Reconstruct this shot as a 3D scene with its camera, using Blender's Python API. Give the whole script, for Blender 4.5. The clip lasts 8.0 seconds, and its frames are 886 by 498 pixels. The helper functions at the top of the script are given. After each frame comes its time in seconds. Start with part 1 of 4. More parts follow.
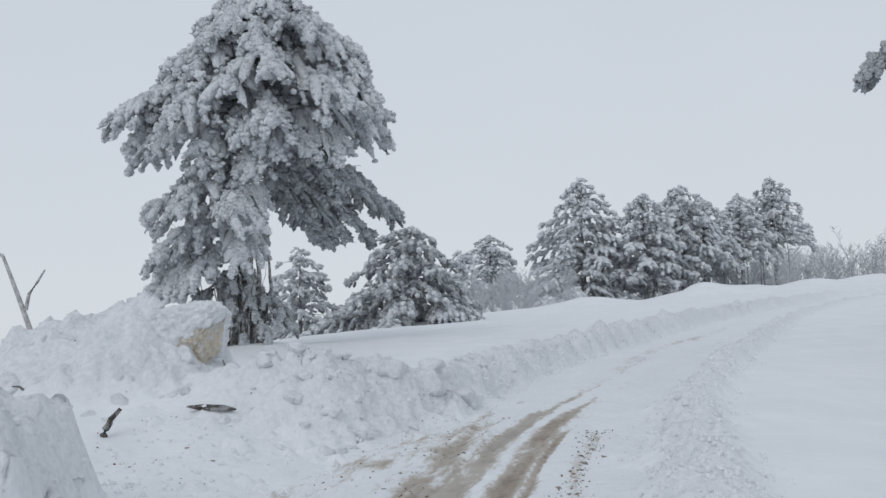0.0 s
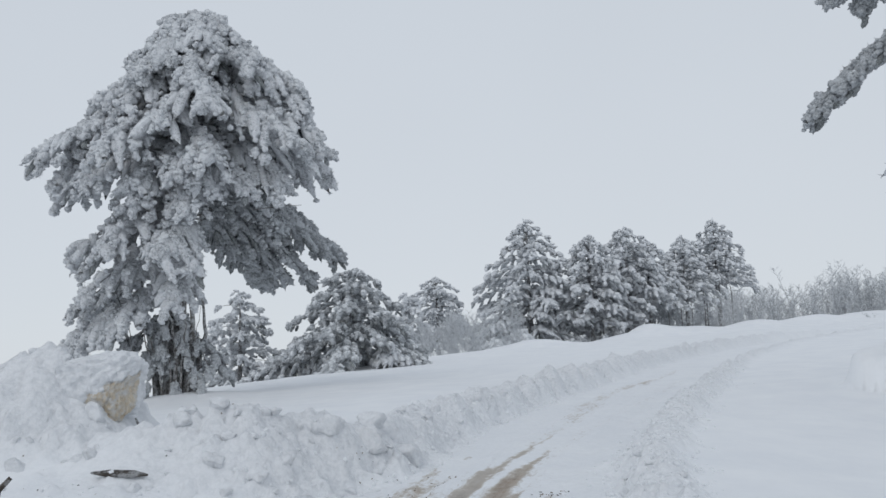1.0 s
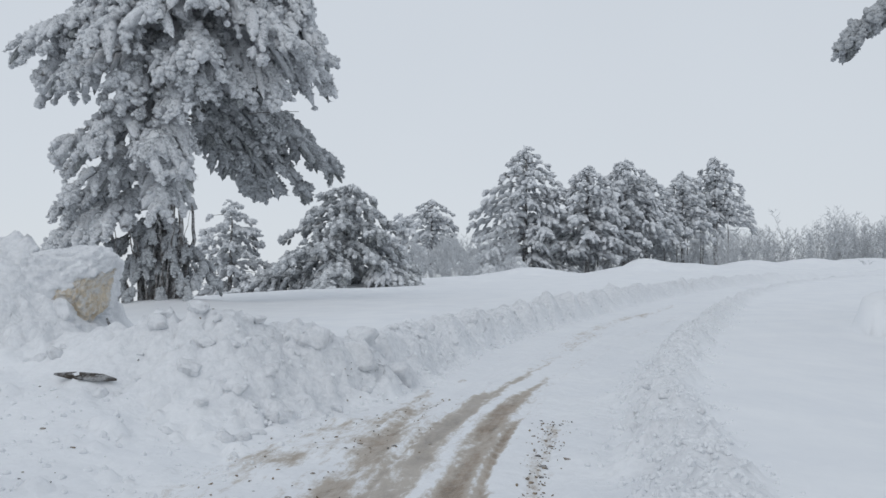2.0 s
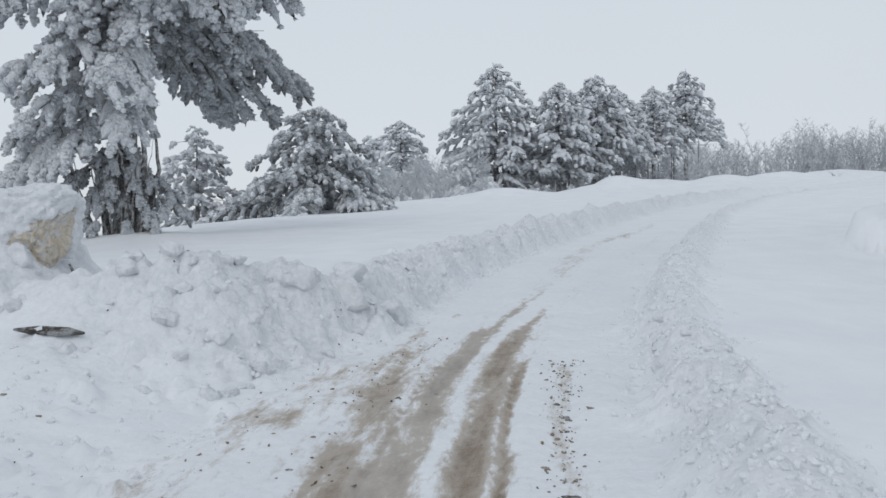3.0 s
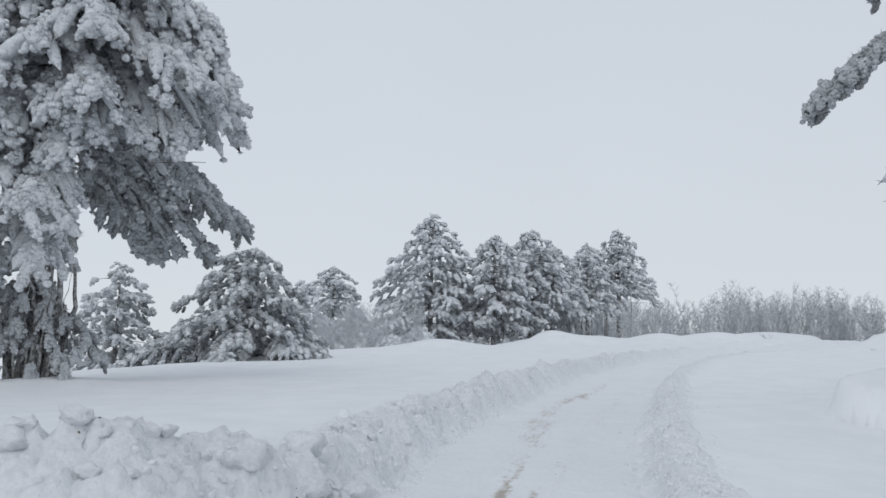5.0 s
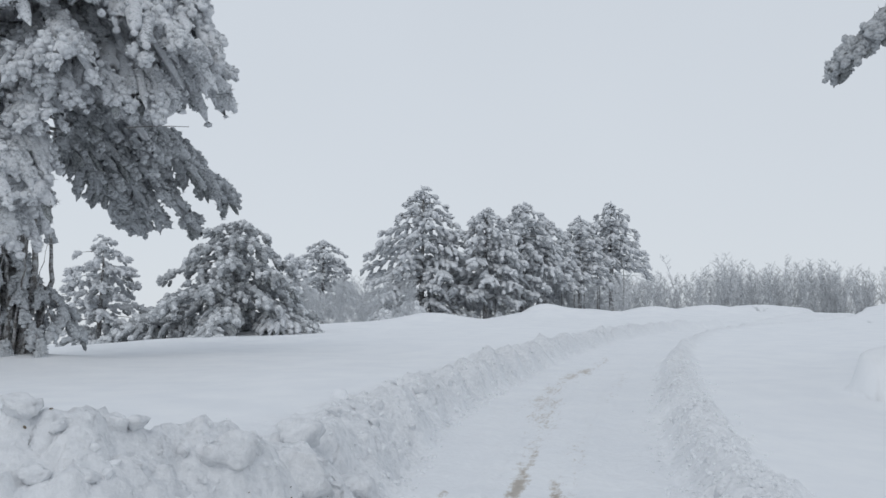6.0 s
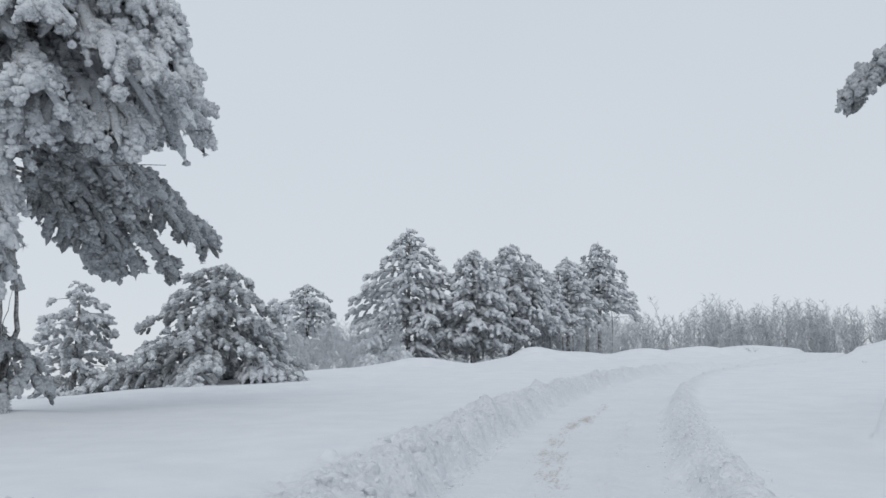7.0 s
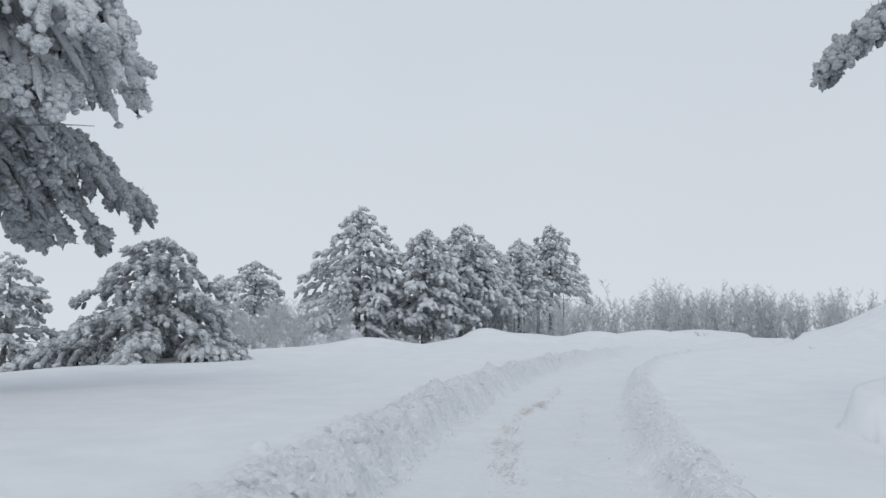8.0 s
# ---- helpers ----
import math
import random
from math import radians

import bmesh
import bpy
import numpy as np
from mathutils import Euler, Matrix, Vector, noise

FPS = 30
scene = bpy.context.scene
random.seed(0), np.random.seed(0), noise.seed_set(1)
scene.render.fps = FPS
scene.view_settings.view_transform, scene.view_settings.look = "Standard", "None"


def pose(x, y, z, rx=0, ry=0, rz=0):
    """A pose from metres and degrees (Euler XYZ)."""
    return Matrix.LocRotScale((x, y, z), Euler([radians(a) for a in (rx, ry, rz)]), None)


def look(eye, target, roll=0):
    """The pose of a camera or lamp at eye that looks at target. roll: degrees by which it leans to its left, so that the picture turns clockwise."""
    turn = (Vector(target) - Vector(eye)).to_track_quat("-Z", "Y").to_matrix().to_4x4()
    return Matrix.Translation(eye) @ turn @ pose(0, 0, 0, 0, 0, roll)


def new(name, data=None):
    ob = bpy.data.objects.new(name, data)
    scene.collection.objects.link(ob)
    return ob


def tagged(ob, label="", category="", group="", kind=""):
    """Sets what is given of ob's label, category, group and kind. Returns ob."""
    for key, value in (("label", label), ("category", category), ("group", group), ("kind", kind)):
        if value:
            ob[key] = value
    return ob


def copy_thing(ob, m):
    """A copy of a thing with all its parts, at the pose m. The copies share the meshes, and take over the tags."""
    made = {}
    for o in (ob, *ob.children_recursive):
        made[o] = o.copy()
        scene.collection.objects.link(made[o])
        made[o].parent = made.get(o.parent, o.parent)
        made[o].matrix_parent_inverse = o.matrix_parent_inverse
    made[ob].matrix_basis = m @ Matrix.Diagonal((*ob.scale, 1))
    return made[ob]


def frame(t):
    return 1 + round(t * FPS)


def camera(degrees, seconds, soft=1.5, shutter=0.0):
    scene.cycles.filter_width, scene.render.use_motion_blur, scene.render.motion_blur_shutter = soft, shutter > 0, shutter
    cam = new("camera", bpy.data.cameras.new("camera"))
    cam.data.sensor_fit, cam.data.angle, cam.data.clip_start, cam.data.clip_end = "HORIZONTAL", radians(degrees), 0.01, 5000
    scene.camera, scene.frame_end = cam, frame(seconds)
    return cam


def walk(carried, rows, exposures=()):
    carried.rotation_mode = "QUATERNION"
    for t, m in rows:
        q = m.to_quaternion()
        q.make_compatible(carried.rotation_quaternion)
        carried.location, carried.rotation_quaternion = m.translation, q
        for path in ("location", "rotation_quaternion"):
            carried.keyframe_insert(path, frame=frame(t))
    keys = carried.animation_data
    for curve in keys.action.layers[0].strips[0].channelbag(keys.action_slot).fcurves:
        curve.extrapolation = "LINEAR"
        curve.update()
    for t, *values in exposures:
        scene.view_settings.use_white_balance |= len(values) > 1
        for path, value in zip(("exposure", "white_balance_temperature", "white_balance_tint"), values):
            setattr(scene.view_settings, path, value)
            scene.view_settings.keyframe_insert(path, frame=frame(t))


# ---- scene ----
# the camera and its walk
cam = camera(52.7, 8.0, 1.5)
PATH = [
    (0, (0.079, 0.39, 1.548), (0.074, 2.382, 1.735), -2.2),
    (0.5, (0.171, 0.787, 1.617), (0.244, 2.765, 1.906), -2.8),
    (1, (0.159, 1.375, 1.659), (0.277, 3.353, 1.934), -2.7),
    (1.5, (0.188, 1.961, 1.63), (0.295, 3.947, 1.839), -2.4),
    (2, (0.099, 2.351, 1.561), (0.226, 4.344, 1.669), 0.5),
    (2.2, (0.012, 2.62, 1.646), (0.163, 4.614, 1.682), 1.5),
    (3.3, (-0.227, 3.567, 1.703), (-0.02, 5.555, 1.631), -1.6),
    (3.5, (-0.309, 3.872, 1.722), (-0.088, 5.86, 1.748), -1.2),
    (4, (-0.356, 4.303, 1.771), (-0.12, 6.274, 2.018), -1.1),
    (4.5, (-0.435, 4.903, 1.823), (-0.159, 6.86, 2.133), 0.3),
    (4.7, (-0.487, 5.008, 1.794), (-0.159, 6.961, 2.075), 0.3),
    (5.8, (-0.539, 6.344, 1.888), (-0.162, 8.293, 2.129), 1.1),
    (6, (-0.523, 6.503, 1.84), (-0.141, 8.455, 2.046), 0.6),
    (6.5, (-0.541, 7.145, 1.925), (-0.128, 9.093, 2.104), -0.4),
    (7, (-0.484, 7.727, 1.953), (-0.07, 9.66, 2.255), -0.1),
    (7.5, (-0.362, 8.361, 1.989), (0.097, 10.287, 2.276), -0.1),
    (8, (-0.195, 8.915, 2.015), (0.324, 10.829, 2.274), 0.6),
]
walk(cam, [(t, look(eye, target, roll)) for t, eye, target, roll in PATH], ((0, -0.07), (2, -0.05), (3.5, 0.0), (4.5, -0.02), (8, -0.03)))

# world: an overcast winter sky over a thin clear-sky share, and a very soft sun behind the cloud
world = bpy.data.worlds.new("world")
scene.world = world
world.use_nodes = True
wn, wl = world.node_tree.nodes, world.node_tree.links
wn.clear()
sky = wn.new("ShaderNodeTexSky")
sky.sky_type, sky.sun_disc = "NISHITA", False
sky.sun_elevation, sky.sun_rotation = radians(45), radians(149)
sky_dim = wn.new("ShaderNodeMix")
sky_dim.data_type, sky_dim.blend_type = "RGBA", "MULTIPLY"
sky_dim.inputs["Factor"].default_value = 1.0
sky_dim.inputs[7].default_value = (0.08, 0.08, 0.08, 1)
wl.new(sky.outputs[0], sky_dim.inputs[6])
coord = wn.new("ShaderNodeTexCoord")
split = wn.new("ShaderNodeSeparateXYZ")
wl.new(coord.outputs["Generated"], split.inputs[0])
ramp = wn.new("ShaderNodeValToRGB")
els = ramp.color_ramp.elements
els[0].position, els[0].color = 0.0, (0.705, 0.752, 0.805, 1)
els[1].position, els[1].color = 0.6, (0.612, 0.667, 0.737, 1)
top = els.new(1.0)
top.color = (0.44, 0.487, 0.55, 1)
wl.new(split.outputs["Z"], ramp.inputs["Fac"])
cloud = wn.new("ShaderNodeTexNoise")
cloud.inputs["Scale"].default_value, cloud.inputs["Detail"].default_value = 1.6, 3.0
wl.new(coord.outputs["Generated"], cloud.inputs["Vector"])
cloud_range = wn.new("ShaderNodeMapRange")
cloud_range.inputs["To Min"].default_value, cloud_range.inputs["To Max"].default_value = 0.95, 1.05
wl.new(cloud.outputs["Fac"], cloud_range.inputs["Value"])
clouded = wn.new("ShaderNodeMix")
clouded.data_type, clouded.blend_type = "RGBA", "MULTIPLY"
clouded.inputs["Factor"].default_value = 1.0
wl.new(ramp.outputs["Color"], clouded.inputs[6])
wl.new(cloud_range.outputs["Result"], clouded.inputs[7])
overcast = wn.new("ShaderNodeMix")
overcast.data_type = "RGBA"
overcast.inputs["Factor"].default_value = 0.93
wl.new(sky_dim.outputs[2], overcast.inputs[6])
wl.new(clouded.outputs[2], overcast.inputs[7])
backg = wn.new("ShaderNodeBackground")
backg.inputs["Strength"].default_value = 1.0
wl.new(overcast.outputs[2], backg.inputs["Color"])
wout = wn.new("ShaderNodeOutputWorld")
wl.new(backg.outputs[0], wout.inputs["Surface"])

sun = new("sun", bpy.data.lights.new("sun", "SUN"))
sun.data.energy, sun.data.angle, sun.data.color = 0.6, radians(35), (1.0, 0.98, 0.955)
sun.matrix_world = look((-30, -50, 58), (0, 0, 0))


# ---- materials ----
def material(name, rough=0.7):
    m = bpy.data.materials.new(name)
    m.use_nodes = True
    n = m.node_tree.nodes
    bsdf = n["Principled BSDF"]
    bsdf.inputs["Roughness"].default_value = rough
    bsdf.inputs["Specular IOR Level"].default_value = 0.25
    return m, n, m.node_tree.links, bsdf


def noise_node(n, links, coord_out, scale, detail=4.0, rough=0.6):
    t = n.new("ShaderNodeTexNoise")
    t.inputs["Scale"].default_value, t.inputs["Detail"].default_value = scale, detail
    t.inputs["Roughness"].default_value = rough
    links.new(coord_out, t.inputs["Vector"])
    return t.outputs["Fac"]


def ramp_node(n, links, value, stops):
    r = n.new("ShaderNodeValToRGB")
    e = r.color_ramp.elements
    for i, (p, c) in enumerate(stops):
        el = e[i] if i < 2 else e.new(p)
        el.position, el.color = p, (*c, 1)
    links.new(value, r.inputs["Fac"])
    return r.outputs["Color"]


def mix_node(n, links, fac, a, b, blend="MIX"):
    m = n.new("ShaderNodeMix")
    m.data_type, m.blend_type = "RGBA", blend
    for socket, value in ((m.inputs["Factor"], fac), (m.inputs[6], a), (m.inputs[7], b)):
        if isinstance(value, (int, float)):
            socket.default_value = value
        elif isinstance(value, tuple):
            socket.default_value = (*value, 1)
        else:
            links.new(value, socket)
    return m.outputs[2]


def math_node(n, links, op, a, b=0.0):
    m = n.new("ShaderNodeMath")
    m.operation, m.use_clamp = op, False
    for socket, value in ((m.inputs[0], a), (m.inputs[1], b)):
        if isinstance(value, (int, float)):
            socket.default_value = value
        else:
            links.new(value, socket)
    return m.outputs[0]


def bump_node(n, links, bsdf, heights):
    """Chained bumps: (height socket, strength, distance)."""
    last = None
    for h, strength, dist in heights:
        b = n.new("ShaderNodeBump")
        b.inputs["Strength"].default_value, b.inputs["Distance"].default_value = strength, dist
        links.new(h, b.inputs["Height"])
        if last:
            links.new(last, b.inputs["Normal"])
        last = b.outputs["Normal"]
    links.new(last, bsdf.inputs["Normal"])


def range_node(n, links, value, a, b, c=0.0, d=1.0):
    r = n.new("ShaderNodeMapRange")
    for key, v in (("From Min", a), ("From Max", b), ("To Min", c), ("To Max", d)):
        r.inputs[key].default_value = v
    links.new(value, r.inputs["Value"])
    return r.outputs["Result"]


def snow_material():
    """Snow, smooth where the wind packed it and crumbly where the plough threw it (the mesh's "thrown" amount);
    the mesh's "dirt" amount lets earth and wet ice through."""
    m, n, links, bsdf = material("snow", 0.75)
    co = n.new("ShaderNodeNewGeometry").outputs["Position"]
    patch = noise_node(n, links, co, 0.9, 5.0)
    fine = noise_node(n, links, co, 13.0, 6.0, 0.65)
    crumbs = noise_node(n, links, co, 42.0, 4.0, 0.7)
    thrown = n.new("ShaderNodeAttribute")
    thrown.attribute_name = "thrown"
    thrown = thrown.outputs["Fac"]
    snow = mix_node(n, links, range_node(n, links, patch, 0.35, 0.65), (0.795, 0.815, 0.842), (0.85, 0.866, 0.882))
    packed = mix_node(n, links, range_node(n, links, fine, 0.42, 0.66), (0.785, 0.80, 0.822), (0.645, 0.665, 0.69))
    snow = mix_node(n, links, math_node(n, links, "MULTIPLY", thrown, 0.85), snow, packed)
    dirt = n.new("ShaderNodeAttribute")
    dirt.attribute_name = "dirt"
    lane = n.new("ShaderNodeAttribute")
    lane.attribute_name = "lane"
    stretch = n.new("ShaderNodeMapping")
    stretch.inputs["Scale"].default_value = (8.0, 0.55, 1.0)
    links.new(lane.outputs["Vector"], stretch.inputs["Vector"])
    streak = noise_node(n, links, stretch.outputs[0], 1.3, 5.0, 0.65)
    spread = n.new("ShaderNodeMapping")
    spread.inputs["Scale"].default_value = (1.0, 0.32, 1.0)
    links.new(lane.outputs["Vector"], spread.inputs["Vector"])
    speck = noise_node(n, links, spread.outputs[0], 15.0, 6.0, 0.75)
    broken = math_node(n, links, "ADD", math_node(n, links, "MULTIPLY", streak, 0.5), math_node(n, links, "MULTIPLY", speck, 1.25))
    grown = math_node(n, links, "SUBTRACT", math_node(n, links, "ADD", dirt.outputs["Fac"], broken), 1.28)
    mask = range_node(n, links, grown, -0.12, 0.6)
    earth = ramp_node(n, links, math_node(n, links, "ADD", math_node(n, links, "MULTIPLY", noise_node(n, links, spread.outputs[0], 5.0, 6.0, 0.75), 0.6), math_node(n, links, "MULTIPLY", streak, 0.4)), ((0.36, (0.085, 0.062, 0.042)), (0.46, (0.25, 0.19, 0.135)), (0.55, (0.36, 0.295, 0.235)), (0.66, (0.47, 0.43, 0.39))))
    offset = n.new("ShaderNodeSeparateXYZ")
    links.new(lane.outputs["Vector"], offset.inputs[0])
    side = math_node(n, links, "MULTIPLY", range_node(n, links, offset.outputs["X"], 0.08, 0.2, 1.0, 0.0), range_node(n, links, offset.outputs["X"], -0.4, -0.28))
    earth = mix_node(n, links, math_node(n, links, "MULTIPLY", side, 0.5), earth, (0.40, 0.385, 0.365))
    slush = mix_node(n, links, range_node(n, links, mask, 0.0, 0.45), snow, (0.50, 0.46, 0.41))
    base = mix_node(n, links, range_node(n, links, mask, 0.35, 1.0, 0.0, 0.92), slush, earth)
    links.new(base, bsdf.inputs["Base Color"])
    links.new(range_node(n, links, mask, 0.0, 1.0, 0.75, 0.45), bsdf.inputs["Roughness"])
    rough = math_node(n, links, "ADD", math_node(n, links, "MULTIPLY", thrown, 0.8), 0.12)
    lump = noise_node(n, links, co, 4.5, 3.0, 0.5)
    bump_node(n, links, bsdf, ((patch, 0.15, 0.08), (math_node(n, links, "MULTIPLY", lump, rough), 0.55, 0.16), (math_node(n, links, "MULTIPLY", fine, rough), 0.6, 0.05), (math_node(n, links, "MULTIPLY", crumbs, rough), 0.3, 0.02)))
    return m


M_SNOW = snow_material()


def foliage_material(name, dark, mid, light):
    """Pine needles under rime: three tones in patches, each clump a little different."""
    m, n, links, bsdf = material(name, 0.85)
    bsdf.inputs["Specular IOR Level"].default_value = 0.1
    co = n.new("ShaderNodeTexCoord").outputs["Object"]
    island = n.new("ShaderNodeNewGeometry").outputs["Random Per Island"]
    grain = noise_node(n, links, co, 16.0, 4.0, 0.7)
    soft = noise_node(n, links, co, 1.1, 3.0)
    amount = math_node(n, links, "ADD", math_node(n, links, "MULTIPLY", grain, 0.65), math_node(n, links, "MULTIPLY", island, 0.08))
    amount = math_node(n, links, "ADD", amount, math_node(n, links, "MULTIPLY", soft, 0.32))
    tone = ramp_node(n, links, amount, ((0.40, dark), (0.49, mid), (0.63, light)))
    links.new(tone, bsdf.inputs["Base Color"])
    bump_node(n, links, bsdf, ((grain, 0.8, 0.06), (noise_node(n, links, co, 45.0, 3.0, 0.7), 0.5, 0.02)))
    return m


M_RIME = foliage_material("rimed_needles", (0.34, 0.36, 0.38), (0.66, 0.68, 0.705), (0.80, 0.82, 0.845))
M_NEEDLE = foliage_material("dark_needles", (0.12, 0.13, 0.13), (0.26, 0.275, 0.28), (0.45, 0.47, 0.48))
# thin rime; shade on a bough and far haze are coloured in too
M_THIN_SHADE = foliage_material("thin_rime_shade_haze_needles", (0.25, 0.265, 0.28), (0.47, 0.49, 0.51), (0.62, 0.645, 0.67))
M_CAP = foliage_material("snow_on_boughs", (0.62, 0.64, 0.665), (0.76, 0.78, 0.80), (0.84, 0.86, 0.88))
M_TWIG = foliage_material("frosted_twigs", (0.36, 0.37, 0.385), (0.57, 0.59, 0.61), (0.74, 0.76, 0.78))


def bark_material(name, dark, light, frost):
    m, n, links, bsdf = material(name, 0.9)
    co = n.new("ShaderNodeTexCoord").outputs["Object"]
    st = n.new("ShaderNodeMapping")
    st.inputs["Scale"].default_value = (7, 7, 1.2)
    links.new(co, st.inputs["Vector"])
    ridge = noise_node(n, links, st.outputs[0], 2.2, 6.0, 0.7)
    blown = noise_node(n, links, co, 6.5, 6.0, 0.75)
    bark = mix_node(n, links, range_node(n, links, ridge, 0.35, 0.65), dark, light)
    links.new(mix_node(n, links, range_node(n, links, blown, 0.45, 0.6, 0.0, frost), bark, (0.66, 0.68, 0.70)), bsdf.inputs["Base Color"])
    bump_node(n, links, bsdf, ((ridge, 0.8, 0.04), (blown, 0.5, 0.03)))
    return m


M_BARK = bark_material("frosted_bark", (0.07, 0.065, 0.06), (0.22, 0.21, 0.20), 0.65)
M_DEAD = bark_material("weathered_deadwood", (0.26, 0.25, 0.235), (0.46, 0.44, 0.42), 0.7)
M_DEBRIS = bark_material("wet_bark", (0.03, 0.027, 0.025), (0.10, 0.085, 0.07), 0.5)
M_CRUMB = bark_material("loose_soil", (0.12, 0.09, 0.06), (0.34, 0.27, 0.19), 0.5)
M_SOIL = bark_material("frozen_soil", (0.46, 0.37, 0.255), (0.74, 0.66, 0.54), 0.75)


# ---- mesh helpers ----
def mesh_object(name, verts, faces, mat, parent=None, label="", smooth=False):
    """One mesh object from numpy vertices and faces (all triangles or all quads)."""
    me = bpy.data.meshes.new(name)
    verts, faces = np.asarray(verts, np.float32), np.asarray(faces, np.int32)
    k = faces.shape[1]
    me.vertices.add(len(verts))
    me.vertices.foreach_set("co", verts.ravel())
    me.loops.add(faces.size)
    me.loops.foreach_set("vertex_index", faces.ravel())
    me.polygons.add(len(faces))
    me.polygons.foreach_set("loop_start", np.arange(0, faces.size, k, dtype=np.int32))
    me.polygons.foreach_set("use_smooth", np.full(len(faces), smooth))
    me.update(calc_edges=True)
    me.materials.append(mat)
    ob = new(name, me)
    if parent:
        ob.parent = parent
    if label:
        tagged(ob, label)
    return ob


def thing(name, place, label, category, group="", kind=""):
    ob = new(name)
    ob.location = place
    ob.empty_display_size = 0.3
    return tagged(ob, label, category, group, kind)


# ---- smooth random fields on the plan ----
def lattice(ix, iy, seed):
    h = (ix.astype(np.int64) * 374761393 + iy.astype(np.int64) * 668265263 + seed * 1446653) & 0xFFFFFFFF
    h = ((h ^ (h >> 13)) * 1274126177) & 0xFFFFFFFF
    h = ((h ^ (h >> 15)) * 739982445) & 0xFFFFFFFF
    return ((h ^ (h >> 16)) & 0xFFFF) / 65535.0 * 6.28318


def field_noise(x, y, size, seed=0):
    """Gradient noise, about -1 to 1, with features of that size in metres; each seed turned its own way."""
    c, s = math.cos(seed * 1.7), math.sin(seed * 1.7)
    a, b = (x * c + y * s) / size, (-x * s + y * c) / size
    ia, ib = np.floor(a), np.floor(b)
    fa, fb = a - ia, b - ib

    def corner(i, j):
        w = lattice(ia + i, ib + j, seed)
        return np.cos(w) * (fa - i) + np.sin(w) * (fb - j)

    ga, gb = fa**3 * (fa * (fa * 6 - 15) + 10), fb**3 * (fb * (fb * 6 - 15) + 10)
    return 1.5 * ((corner(0, 0) * (1 - ga) + corner(1, 0) * ga) * (1 - gb) + (corner(0, 1) * (1 - ga) + corner(1, 1) * ga) * gb)


def fractal(x, y, size, seed, octaves=4, gain=0.5):
    return sum(gain**i * field_noise(x, y, size / 2**i, seed + i) for i in range(octaves))


def cells(x, y, size, seed):
    """Broken pieces of that size: each one's own random height from -1 to 1, and how near its edge a place lies (0 at the edge)."""
    c, s = math.cos(seed * 2.3), math.sin(seed * 2.3)
    a, b = (x * c + y * s) / size, (-x * s + y * c) / size
    ia, ib = np.floor(a), np.floor(b)
    first, second, own = np.full(a.shape, 9.0), np.full(a.shape, 9.0), np.zeros(a.shape)
    for i in (-1, 0, 1):
        for j in (-1, 0, 1):
            ca, cb = ia + i, ib + j
            pa, pb = ca + lattice(ca, cb, seed) / 6.28318, cb + lattice(ca, cb, seed + 1) / 6.28318
            d = np.hypot(a - pa, b - pb)
            closer = d < first
            second = np.where(closer, first, np.minimum(second, d))
            own = np.where(closer, lattice(ca, cb, seed + 2) / 3.14159 - 1, own)
            first = np.where(closer, d, first)
    return own, np.clip((second - first) / 0.35, 0, 1)


def step(a, b, v):
    t = np.clip((v - a) / (b - a), 0, 1)
    return t * t * (3 - 2 * t)


# ---- the road's line: its centre's x over y, and its height ----
ROAD_Y = [-60, -20, 0, 4, 8.5, 12.2, 15.2, 18, 21.5, 25, 28, 32, 36, 45, 52.6, 59.4, 64.6, 70, 76, 85, 100, 130]
ROAD_X = [-9, -4.2, -1.35, -0.75, 0.1, 0.9, 1.9, 3.0, 4.5, 6.05, 7.45, 9.4, 11.4, 16.6, 21.6, 27.6, 33.2, 39.2, 45.2, 53.5, 66, 90]
LINE_Y = np.arange(-60, 130.1, 0.5)
LINE_X = np.interp(LINE_Y, ROAD_Y, ROAD_X)
LINE_X[4:-4] = np.convolve(LINE_X, np.ones(9) / 9, "valid")
LINE_S = np.gradient(LINE_X, LINE_Y)
HALF = 1.6


def across(x, y):
    """Metres to the right of the road's centre."""
    return (x - np.interp(y, LINE_Y, LINE_X)) / np.hypot(1, np.interp(y, LINE_Y, LINE_S))


def half_left(y):
    """The carriageway's reach to its left, where the bank comes in."""
    return np.interp(y, [10.5, 12.5, 14.0, 16.5, 20, 90], [1.6, 1.45, 1.0, 1.2, 1.55, 1.6])


def road_height(y):
    lo = np.where(y < 0, -0.2 + 0.03 * y, -0.2 + 0.03 * y + 0.00032 * y * y)
    d = y - 80
    top = 4.248 + np.where(d < 20, 0.0812 * d - 0.0033 * d * d, 0.304 - 0.05 * (d - 20))
    return np.where(y < 80, lo, top)


def hump(x, y, cx, cy, rx, ry, h, turn=0.0, power=1.0):
    c, s = math.cos(radians(turn)), math.sin(radians(turn))
    dx, dy = x - cx, y - cy
    a, b = (dx * c + dy * s) / rx, (-dx * s + dy * c) / ry
    return h * np.exp(-((a * a + b * b) ** power))


